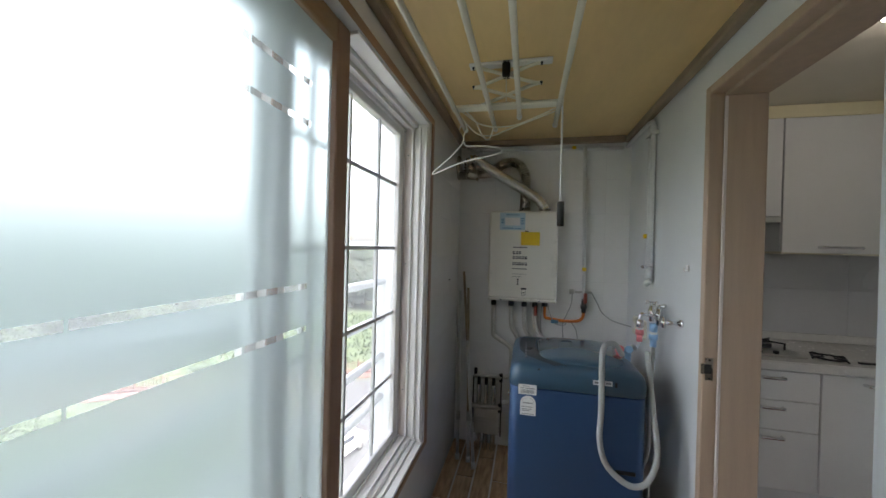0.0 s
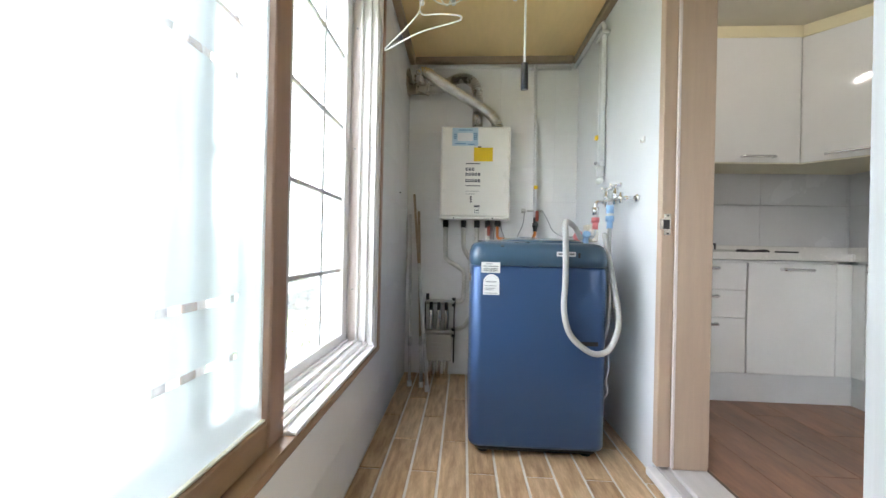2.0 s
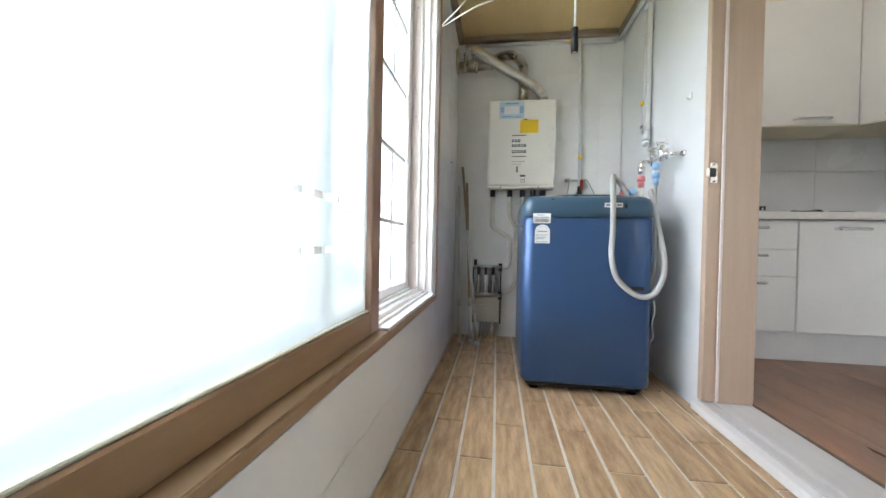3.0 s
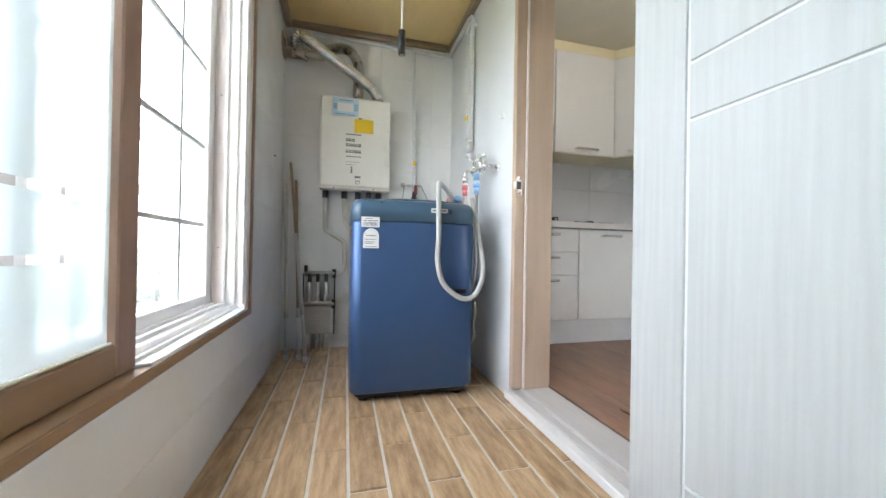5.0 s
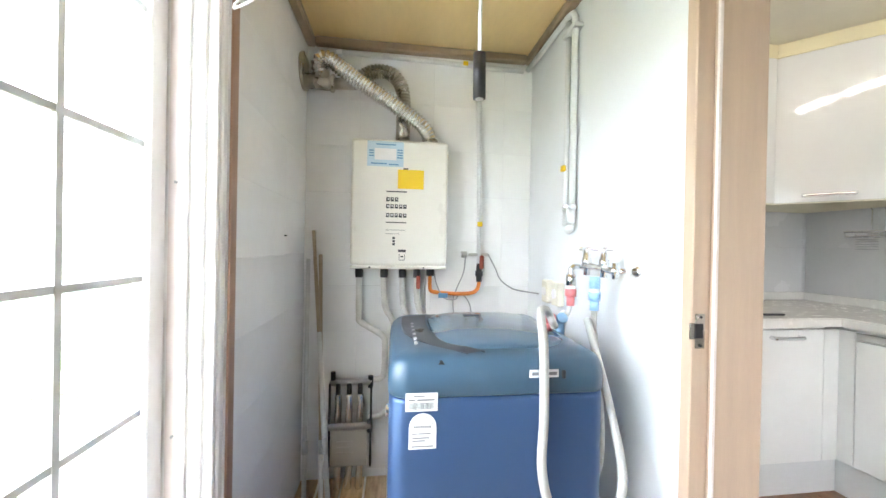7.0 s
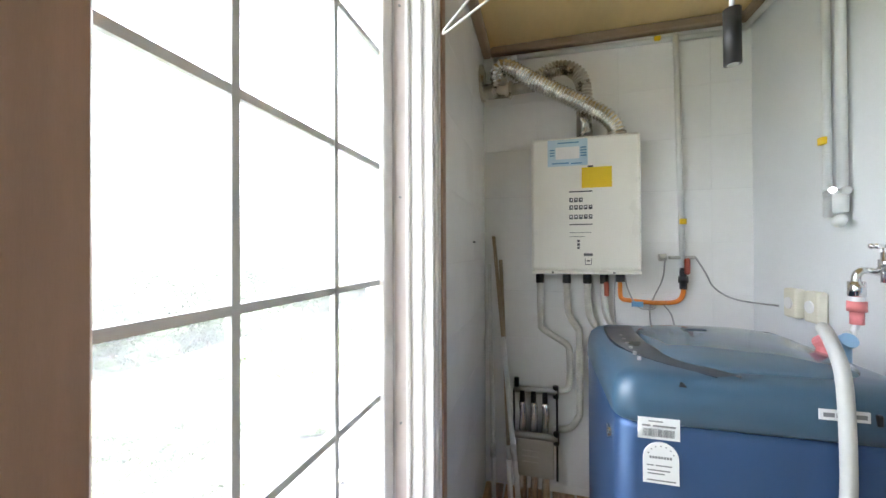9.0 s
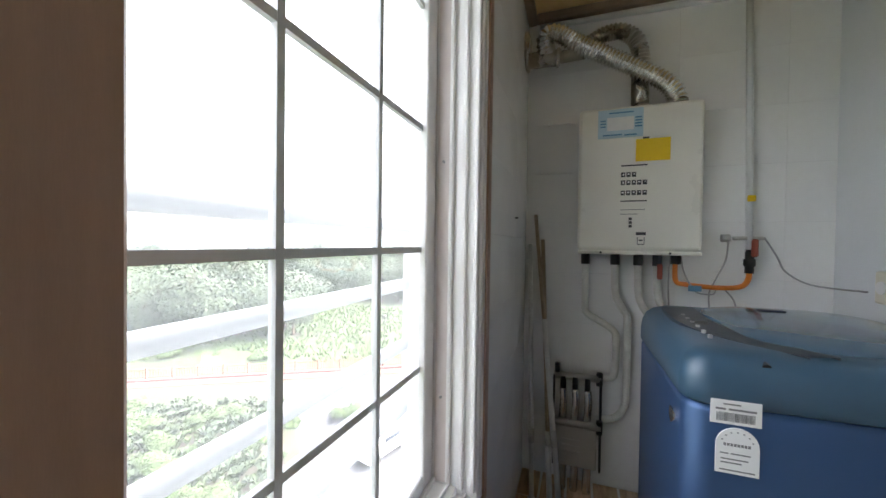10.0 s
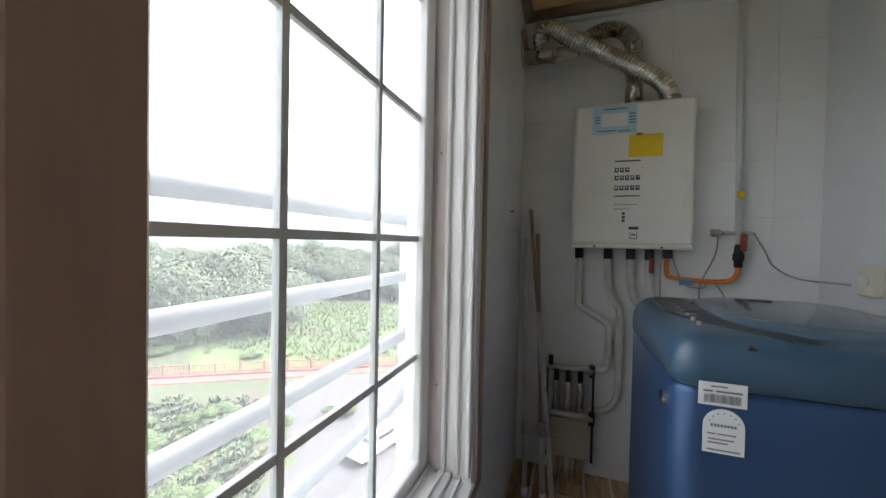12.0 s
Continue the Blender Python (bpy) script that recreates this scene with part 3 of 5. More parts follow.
hood = thing("hood_cabinet", (1.92, 3.5, 1.74), "short gloss white wall cabinet over the cooker hood", "cabinet", "kitchen wall units")
part("body", box((1.70, UY + 0.02, 1.76), (2.136, KY1, 2.36)), CABWHITE, hood)
part("door", box((1.70, UY, 1.76), (2.134, UY + 0.019, 2.358), 0.002), GLOSSWHITE, hood)
part("hood_panel", box((1.70, UY - 0.005, 1.722), (2.134, KY1, 1.757), 0.003), STEEL, hood, "slim steel cooker hood")
up = thing("wall_cabinet", (2.42, 3.5, 1.54), "gloss white kitchen wall cabinet with closed door", "cabinet", "kitchen wall units")
part("body", box((2.14, UY + 0.02, 1.545), (2.70, KY1, 2.36)), CABWHITE, up)
front = part("door", box((2.142, UY, 1.540), (2.698, UY + 0.019, 2.358), 0.002), GLOSSWHITE, up)
handle(front, (2.33, UY, 1.575), (2.53, UY, 1.575), (0, -0.025, 0))
part("underside", box((2.14, UY + 0.004, 1.532), (2.70, KY1, 1.5445)), BEIGE, up, "beige underside")
P0, P1 = Vector((2.705, 3.345, 0)), Vector((2.985, 3.035, 0))
diag = thing("corner_wall_cabinet", (3.1, 3.4, 1.54), "gloss white diagonal corner wall cabinet, closed", "cabinet", "kitchen wall units")
off = Vector((0.014, 0.013, 0)) * 1.1
part("body", prism([(P0 + off).xy, (P1 + off).xy, (KX1, 3.035), (KX1, KY1), (2.705, KY1)], 1.545, 2.36), CABWHITE, diag)
q0, q1 = P0 + (P1 - P0) * 0.008, P0 + (P1 - P0) * 0.992
front = part("door", prism([q0.xy, q1.xy, (q1 + off).xy, (q0 + off).xy], 1.540, 2.358), GLOSSWHITE, diag)
h0, h1 = P0 + (P1 - P0) * 0.28, P0 + (P1 - P0) * 0.75
handle(front, (h0.x, h0.y, 1.575), (h1.x, h1.y, 1.575), (-0.019, -0.017, 0))
part("underside", prism([(P0 + off * 0.3).xy, (P1 + off * 0.3).xy, (KX1, 3.036), (KX1, KY1), (2.706, KY1)], 1.532, 1.5445), BEIGE, diag, "beige underside")
side = thing("glazed_wall_cabinet", (3.15, 2.6, 1.54), "white wall cabinet with a framed glass flap below", "cabinet", "kitchen wall units")
part("body", box((3.008, 2.05, 1.98), (KX1, 3.03, 2.36)), CABWHITE, side)
part("door", box((2.988, 2.05, 1.985), (3.007, 3.028, 2.358), 0.002), GLOSSWHITE, side)
b = box((3.05, 2.05, 1.545), (KX1, 2.07, 1.979))
box((3.01, 3.012, 1.545), (KX1, 3.03, 1.979), bm=b)
box((3.01, 2.05, 1.535), (KX1, 3.03, 1.5445), bm=b)
box((3.02, 2.07, 1.75), (KX1, 3.01, 1.765), bm=b)
part("shelf_case", b, CABWHITE, side)
b = box((2.988, 2.05, 1.545), (3.006, 2.10, 1.98), 0.002)
box((2.988, 2.978, 1.545), (3.006, 3.028, 1.98), 0.002, bm=b)
box((2.988, 2.10, 1.545), (3.006, 2.978, 1.59), 0.002, bm=b)
box((2.988, 2.10, 1.935), (3.006, 2.978, 1.98), 0.002, bm=b)
flap = part("flap_frame", b, STEEL, side, "aluminium flap frame")
part("flap_pane", box((2.994, 2.096, 1.586), (2.998, 2.982, 1.939)), glass("tinted_glass", (0.72, 0.80, 0.76), 0.15), flap, "satin glass")
b = prism([(1.70, UY + 0.006), (2.708, UY + 0.006), (2.99, 3.04), (2.99, 1.45), (KX1, 1.45), (KX1, KY1), (1.70, KY1)], 2.362, KZ1 - 0.002)
solo("trim_kitchen", b, CROWN, "cream board between wall units and ceiling", "trim", kind="structure")

stove = thing("gas_hob", (1.95, 3.34, 0.948), "steel gas hob with black pan supports", "hob")
part("hob_plate", box((1.72, 3.12, 0.949), (2.16, 3.55, 0.962), 0.004), STEEL, stove)
for x in (1.83, 2.05):
    burner = part("burner", cyl((x, 3.33, 0.962), (x, 3.33, 0.985), 0.045, 20), BLACK, stove, "black burner cap")
    b = tube([(x + 0.03 * math.cos(a), 3.33 + 0.03 * math.sin(a), 0.998) for a in [k * 0.628 for k in range(11)]], 0.005, 6, 1)
    for k in range(4):
        a = math.pi / 4 + k * math.pi / 2
        cyl((x + 0.03 * math.cos(a), 3.33 + 0.03 * math.sin(a), 0.998), (x + 0.11 * math.cos(a), 3.33 + 0.11 * math.sin(a), 0.998), 0.005, 8, bm=b)
        cyl((x + 0.105 * math.cos(a), 3.33 + 0.105 * math.sin(a), 0.962), (x + 0.105 * math.cos(a), 3.33 + 0.105 * math.sin(a), 1.0), 0.005, 8, bm=b)
    part("pan_support", b, BLACK, stove, "black pan support")
for x in (1.86, 1.94, 2.02):
    part("knob", cyl((x, 3.145, 0.962), (x, 3.145, 0.978), 0.014, 14), BLACK, stove)
grate = thing("loose_pan_support", (2.29, 3.16, 0.948), "black pan support lying on the worktop", "pan support")
b = bmesh.new()
for k in range(20):
    a0, a1 = 2 * math.pi * k / 20, 2 * math.pi * (k + 1) / 20
    cyl((2.29 + 0.07 * math.cos(a0), 3.18 + 0.07 * math.sin(a0), 0.956), (2.29 + 0.07 * math.cos(a1), 3.18 + 0.07 * math.sin(a1), 0.956), 0.005, 6, bm=b)
part("ring", b, BLACK, grate)
for k in range(4):
    a = k * math.pi / 2 + 0.3
    part("arm", tube([(2.29 + 0.03 * math.cos(a), 3.18 + 0.03 * math.sin(a), 0.960), (2.29 + 0.08 * math.cos(a), 3.18 + 0.08 * math.sin(a), 0.962), (2.29 + 0.10 * math.cos(a), 3.18 + 0.10 * math.sin(a), 0.953)], 0.005, 6, 3), BLACK, grate)
solo("black_spatula", box((2.38, 3.10, 0.949), (2.50, 3.125, 0.958), 0.003), BLACK, "flat black utensil lying on the worktop", "utensil")

rack = thing("wire_dish_shelf", (3.25, 2.95, 1.35), "chrome wire shelf hung on the splashback", "wire shelf")
b = bmesh.new()
for x in (3.13, 3.20, 3.27):
    cyl((x, 2.35, 1.36), (x, 3.30, 1.36), 0.004, 6, bm=b)
cyl((3.12, 2.35, 1.385), (3.12, 3.30, 1.385), 0.005, 6, bm=b)
part("long_wires", b, CHROME, rack)
b = bmesh.new()
for k in range(20):
    y = 2.35 + 0.05 * k
    tube([(3.12, y, 1.385), (3.13, y, 1.357), (3.30, y, 1.357), (3.31, y, 1.40)], 0.0025, 5, 1, bm=b)
part("cross_wires", b, CHROME, rack)
for y in (3.24, 2.5):
    b = tube([(3.31, y, 1.40), (3.312, y, 1.52), (3.30, y, 1.53)], 0.004, 6, 1)
    tube([(3.31, y + 0.06, 1.40), (3.312, y + 0.06, 1.52), (3.30, y + 0.06, 1.53)], 0.004, 6, 1, bm=b)
    part("hanger", b, CHROME, rack)
cup = bmesh.new()
for k in range(5):
    cyl((3.20 + 0.0, 3.20, 1.29 + 0.014 * k), (3.20, 3.30, 1.29 + 0.014 * k), 0.003, 6, bm=cup)
part("small_basket", cup, CHROME, rack)

lamp = thing("kitchen_ceiling_light", (2.18, 2.36, KZ1), "slim white ceiling light with two lit tubes", "ceiling light")
part("tray", box((1.86, 2.33, KZ1 - 0.025), (2.50, 2.39, KZ1), 0.005), PVC, lamp)
for x in (1.88, 2.225):
    part("tube", cyl((x, 2.36, KZ1 - 0.042), (x + 0.25, 2.36, KZ1 - 0.042), 0.015, 12), TUBE, lamp, "lit fluorescent tube")

# ---- washing machine ----
WX0, WX1, WYF, WYB = 0.563, 1.172, 2.482, 3.06
washer = thing("washing_machine", (0.867, 2.77, 0.0), "metallic blue top-loading washing machine with smoky lid", "washing machine")


def ring(inset, z, tilt=0.0, r=0.05):
    return [(x, y, z + tilt * (y - WYF)) for x, y in rounded(WX0 + inset, WYF + inset, WX1 - inset, WYB - inset, max(0.01, r - inset * 0.4))]


part("body", loft([ring(0.006, 0.045), ring(0.0, 0.06), ring(0.0, 0.40), ring(0.0, 0.845), ring(0.003, 0.858)]), BLUE, washer, "metallic blue steel body", True)
part("base", loft([ring(0.03, 0.018), ring(0.015, 0.044)]), BLACK, washer, "black plastic base", True)
for x in (WX0 + 0.07, WX1 - 0.07):
    for y in (WYF + 0.07, WYB - 0.07):
        part("foot", cyl((x, y, 0.0), (x, y, 0.02), 0.025, 14), BLACK, washer)
cover = part("top_cover", loft([ring(0.003, 0.860), ring(-0.003, 0.866), ring(-0.003, 0.905), ring(0.001, 0.930), ring(0.010, 0.950, 0.01), ring(0.028, 0.962, 0.02), ring(0.055, 0.967, 0.03), ring(0.12, 0.968, 0.03)]), TEAL, washer, "slate blue plastic top", True)
# domed lid
rings = []
for s, dz in ((1.0, 0.0), (0.99, 0.010), (0.95, 0.018), (0.8, 0.028), (0.55, 0.036), (0.25, 0.040), (0.05, 0.041)):
    rings.append([(0.895 + (x - 0.895) * s, 2.80 + (y - 2.80) * s, 0.962 + 0.03 * (2.80 + (y - 2.80) * s - WYF) + 0.75 * dz) for x, y in rounded(0.695, 2.545, 1.115, 3.01, 0.13, 10)])
lid = part("lid", loft(rings), LID, washer, "smoky blue domed lid", True)
part("lid_grip", box((0.83, 2.86, 0.996), (0.89, 2.89, 1.006), 0.003), PANEL, lid, "recessed lid grip")
# control panel, a dark band curving round the lid
ts = [k / 16 for k in range(17)]
inner = [(0.695 - 0.012 * math.sin(t * math.pi) + 0.13 * (1 - t) ** 4, 2.520 + 0.43 * t) for t in ts]
outer = [(0.606 - 0.008 * math.sin(t * math.pi) + 0.17 * (1 - t) ** 4, 2.513 + 0.43 * t) for t in ts]
b = bmesh.new()
lo = [[b.verts.new((x, y, 0.9655 + 0.03 * (y - WYF) + dz - (0.004 if row is outer else 0.0) - 0.006 * (1 - t) ** 3)) for t, (x, y) in zip(ts, row)] for dz in (-0.006, 0.0105) for row in (inner, outer)]
for k in range(16):
    b.faces.new((lo[2][k], lo[2][k + 1], lo[3][k + 1], lo[3][k]))
    b.faces.new((lo[3][k], lo[3][k + 1], lo[1][k + 1], lo[1][k]))
    b.faces.new((lo[0][k], lo[0][k + 1], lo[2][k + 1], lo[2][k]))
bmesh.ops.recalc_face_normals(b, faces=b.faces)
panel = part("control_panel", b, PANEL, washer, "dark glossy control panel")
for k in range(6):
    y = 2.60 + 0.045 * k
    part("button", cyl((0.638, y, 0.966 + 0.03 * (y - WYF)), (0.638, y, 0.9755 + 0.03 * (y - WYF)), 0.005, 12), WIRE, panel)
part("lock_hole", cyl((0.70, 2.51, 0.950), (0.70, 2.490, 0.944), 0.008, 10), BLACK, washer)
part("side_badge", cyl((WX0 + 0.002, 2.56, 0.80), (WX0 - 0.008, 2.56, 0.80), 0.018, 16), CHROME, washer, "round chrome plug")
# Solid black block; the shade inside the blue recess is given as colour.
part("port", box((1.04, WYF - 0.003, 0.510), (1.13, WYF + 0.01, 0.535), 0.006), BLACK, washer, "drain filter slot, shade of its recess put in as black")
part("slot", box((1.032, WYF - 0.006, 0.902), (1.042, WYF + 0.01, 0.925), 0.002), BLACK, washer)


def sticker(parent, x0, x1, z0, z1, y, bars, colour=PAPER, name="sticker", label="", arch=False):
    """A paper label on an upright face towards the viewer, with bars of print."""
    if arch:
        r = (x1 - x0) / 2
        pts = [(x0, z0), (x1, z0)] + [(x0 + r + r * math.cos(a), z1 - r + r * math.sin(a)) for a in [math.pi * k / 12 for k in range(13)]]
        bm = bmesh.new()
        f, g = [bm.verts.new((x, y, z)) for x, z in pts], [bm.verts.new((x, y + 0.003, z)) for x, z in pts]
        bm.faces.new(f), bm.faces.new(g[::-1])
        for k in range(len(pts)):
            bm.faces.new((f[k], g[k], g[(k + 1) % len(pts)], f[(k + 1) % len(pts)]))
        bmesh.ops.recalc_face_normals(bm, faces=bm.faces)
    else:
        bm = box((x0, y, z0), (x1, y + 0.003, z1))
    ob = part(name, bm, colour, parent, label)
    w, h = x1 - x0, z1 - z0
    if bars:
        bm = bmesh.new()
        for u0, u1, v0, v1 in bars:
            box((x0 + u0 * w, y - 0.0006, z0 + v0 * h), (x0 + u1 * w, y + 0.001, z0 + v1 * h), bm=bm)
        part("print", bm, INKPALE, ob)
    return ob


rnd = random.Random(4)
code = [(0.12 + 0.024 * k, 0.12 + 0.024 * k + rnd.uniform(0.008, 0.018), 0.12, 0.48) for k in range(32)]
sticker(washer, 0.606, 0.690, 0.828, 0.876, WYF - 0.0035, code + [(0.1, 0.3, 0.58, 0.66), (0.36, 0.9, 0.58, 0.66), (0.25, 0.6, 0.80, 0.86)], label="white barcode sticker")
line = [(0.18 + 0.08 * k, 0.24 + 0.08 * k, 0.60, 0.66) for k in range(8)]
sticker(washer, 0.616, 0.688, 0.730, 0.822, WYF - 0.0035, line + [(0.1, 0.3, 0.42, 0.45), (0.35, 0.8, 0.42, 0.45), (0.12, 0.75, 0.30, 0.33), (0.12, 0.6, 0.22, 0.25), (0.1, 0.9, 0.06, 0.09)]
        + [(0.5 + 0.38 * math.cos(a) - 0.02, 0.5 + 0.38 * math.cos(a) + 0.02, 0.61 + 0.30 * math.sin(a) - 0.012, 0.61 + 0.30 * math.sin(a) + 0.012) for a in [math.pi * k / 8 for k in range(1, 8)]],
        label="white arched energy label", arch=True)
sticker(washer, 0.938, 1.020, 0.908, 0.929, WYF - 0.0065, [(0.08, 0.3, 0.3, 0.7), (0.34, 0.6, 0.3, 0.7), (0.66, 0.94, 0.3, 0.7)], label="small white name strip")
# inlet connectors on the cover
for x, m in ((1.105, RED), (1.147, LBLUE)):
    b = cyl((x, 2.74, 0.960), (x, 2.74, 1.005), 0.015, 14)
    cyl((x, 2.75, 1.005), (x, 2.72, 1.022), 0.019, 14, bm=b)
    part("inlet_nut", b, m, washer, "coloured hose nut")
solo("drain_hose", tube([(1.11, 2.70, 0.995), (1.075, 2.68, 1.05), (1.02, 2.60, 1.07), (0.985, 2.52, 1.06), (0.972, 2.470, 1.01), (0.971, 2.458, 0.93), (0.972, 2.456, 0.80), (0.968, 2.454, 0.674), (0.995, 2.452, 0.57), (1.063, 2.448, 0.505), (1.12, 2.446, 0.490), (1.172, 2.45, 0.525), (1.205, 2.46, 0.63),
     (1.205, 2.52, 0.78), (1.215, 2.62, 0.92), (1.225, 2.70, 1.02)], 0.0128, 12, 8), GREYP, "grey plastic hose looped over the washing machine front", "hose", smooth=True)
solo("inlet_hose", tube([(1.25, 2.70, 1.06), (1.25, 2.70, 1.0), (1.228, 2.64, 0.90), (1.208, 2.58, 0.77), (1.198, 2.56, 0.62), (1.196, 2.62, 0.50), (1.195, 2.75, 0.38), (1.195, 2.95, 0.25)], 0.0095, 10, 6), GREYP, "thin grey hose hanging beside the washing machine", "hose", smooth=True)
solo("loose_cable", tube([(1.196, 2.55, 0.46), (1.205, 2.56, 0.40), (1.192, 2.56, 0.34), (1.21, 2.58, 0.28), (1.195, 2.6, 0.22), (1.205, 2.65, 0.12), (1.20, 2.8, 0.006)], 0.004, 6, 5), PIPEW, "thin white cable beside the washing machine", "cable", smooth=True)

# ---- taps on the right-hand wall ----
taps = thing("wall_taps", (XR, 2.70, 1.19), "pair of chrome cross-handle taps on the white wall", "tap")
b = cyl((XR, 2.60, 1.19), (XR - 0.010, 2.60, 1.19), 0.017, 18)
cyl((XR - 0.01, 2.60, 1.19), (XR - 0.075, 2.61, 1.19), 0.010, 14, bm=b)
ball((XR - 0.075, 2.61, 1.19), 0.016, bm=b)
cyl((XR - 0.075, 2.61, 1.165), (XR - 0.075, 2.61, 1.215), 0.009, 12, bm=b)
part("wall_flange", b, CHROME, taps, "chrome wall flange", True)
part("bridge", tube([(XR - 0.075, 2.61, 1.19), (XR - 0.078, 2.69, 1.195), (XR - 0.078, 2.79, 1.20)], 0.011, 12, 4), CHROME, taps, "", True)
for y in (2.665, 2.775):
    x = XR - 0.078
    b = cyl((x, y, 1.165), (x, y, 1.245), 0.012, 14)
    cyl((x, y, 1.205), (x, y, 1.225), 0.016, 6, bm=b)
    valve = part("valve", b, CHROME, taps, "chrome valve body", True)
    b = cyl((x, y, 1.245), (x, y, 1.262), 0.008, 10)
    for a in range(4):
        c = (x + 0.03 * math.cos(a * math.pi / 2 + 0.4), y + 0.03 * math.sin(a * math.pi / 2 + 0.4), 1.260)
        cyl((x, y, 1.260), c, 0.0055, 8, bm=b)
        ball(c, 0.0085, bm=b, sub=1)
    part("cross_handle", b, CHROME, valve, "", True)
for y, top_m, bot_m, x in ((2.70, LBLUE, LBLUE, XR - 0.09), (2.80, CHROME, RED, XR - 0.125)):
    if x < XR - 0.1:
        part("spout", tube([(XR - 0.078, y, 1.19), (XR - 0.11, y, 1.195), (x, y, 1.18), (x, y, 1.15)], 0.010, 10, 4), CHROME, taps, "", True)
    b = cyl((x, y, 1.125), (x, y, 1.165), 0.018, 16)
    conn = part("connector", b, top_m, taps, "hose connector", True)
    part("connector_ring", cyl((x, y, 1.112), (x, y, 1.125), 0.015, 16), PIPEW, conn)
    b = cyl((x, y, 1.085), (x, y, 1.112), 0.020, 16)
    cyl((x, y, 1.05), (x, y, 1.085), 0.0145, 16, bm=b)
    part("connector_nut", b, bot_m, conn, "", True)
solo("inlet_hose", tube([(XR - 0.125, 2.80, 1.06), (XR - 0.13, 2.81, 1.02), (1.195, 2.80, 1.01), (1.175, 2.77, 1.03), (1.15, 2.745, 1.02)], 0.009, 10, 6), PIPEW, "short white hose from the tap to the washing machine", "hose", smooth=True)

# pipes on the right-hand wall
pipe = thing("wall_pipe", (XR, 3.02, 1.4), "white painted water pipe running down the wall", "pipe")
part("riser", tube([(XR - 0.025, 3.0, 1.42), (XR - 0.025, 3.0, 2.24), (XR - 0.025, 3.02, 2.27), (XR - 0.03, 3.06, 2.275), (XR - 0.03, YB - 0.02, 2.275)], 0.014, 12, 1), PIPEW, pipe, "", True)
part("riser", cyl((XR - 0.02, 3.07, 1.36), (XR - 0.02, 3.07, 2.26), 0.012, 12), PIPEW, pipe, "", True)
part("tag", box((XR - 0.045, 3.05, 1.60), (XR - 0.03, 3.075, 1.625), 0.002), YELLOW, pipe, "small yellow tag")
for z in (2.20,):
    part("clip", box((XR - 0.045, 2.975, z - 0.01), (XR, 3.09, z + 0.01), 0.003), PIPEW, pipe)
b = cyl((XR - 0.03, 3.0, 1.37), (XR - 0.03, 3.0, 1.43), 0.019, 14)
cyl((XR - 0.03, 2.97, 1.435), (XR - 0.03, 3.06, 1.435), 0.012, 12, bm=b)
cyl((XR - 0.03, 3.0, 1.35), (XR - 0.055, 2.97, 1.335), 0.017, 14, bm=b)
part("elbow", b, PIPEW, pipe, "white elbow fitting", True)
part("valve", cyl((XR - 0.05, 2.98, 1.435), (XR - 0.075, 2.96, 1.435), 0.010, 10), CHROME, pipe, "small chrome valve")
hk = thing("wall_hook", (XR, 2.55, 1.45), "small white adhesive hook on the wall", "hook")
part("hook_plate", box((XR - 0.008, 2.54, 1.435), (XR, 2.56, 1.465), 0.003), PVC, hk)
part("hook_tip", tube([(XR - 0.006, 2.55, 1.44), (XR - 0.018, 2.55, 1.438), (XR - 0.018, 2.55, 1.452)], 0.003, 8, 3), PVC, hk)
for y in (3.247, 3.134):
    sock = thing("power_socket", (XR, y, 1.05), "ivory surface-mounted power socket on the wall", "socket", "wall sockets")
    part("socket_box", box((XR - 0.035, y - 0.035, 0.995), (XR, y + 0.035, 1.105), 0.008, seg=2), IVORY, sock)
    part("socket_face", cyl((XR - 0.034, y, 1.05), (XR - 0.039, y, 1.05), 0.022, 18), PVC, sock)

# ---- boiler ----
BX0, BX1, BYF, BZ0, BZ1 = 0.352, 0.838, 3.392, 1.153, 1.793
boiler = thing("gas_boiler", (0.595, 3.48, BZ0), "cream wall-hung gas boiler with stickers and metal flue", "boiler")
part("body", box((BX0 + 0.008, BYF + 0.012, BZ0 - 0.004), (BX1 - 0.008, YB - 0.008, BZ1 - 0.003), 0.010, seg=2), BOILER, boiler)
part("front_cover", box((BX0, BYF, BZ0 + 0.006), (BX1, BYF + 0.10, BZ1), 0.016, seg=3), BOILER, boiler, "cream enamel cover")
part("bottom_lip", box((BX0 + 0.002, BYF - 0.006, BZ0 - 0.012), (BX1 - 0.002, BYF + 0.09, BZ0 + 0.004), 0.004), BOILER, boiler)
for x in (0.45, 0.72):
    part("screw", cyl((x, BYF - 0.005, BZ0 - 0.004), (x, BYF - 0.009, BZ0 - 0.004), 0.005, 8), BLACK, boiler)
BW, BH = BX1 - BX0, BZ1 - BZ0


def on_boiler(u0, u1, v0, v1):
    return BX0 + u0 * BW, BX0 + u1 * BW, BZ1 - v1 * BH, BZ1 - v0 * BH


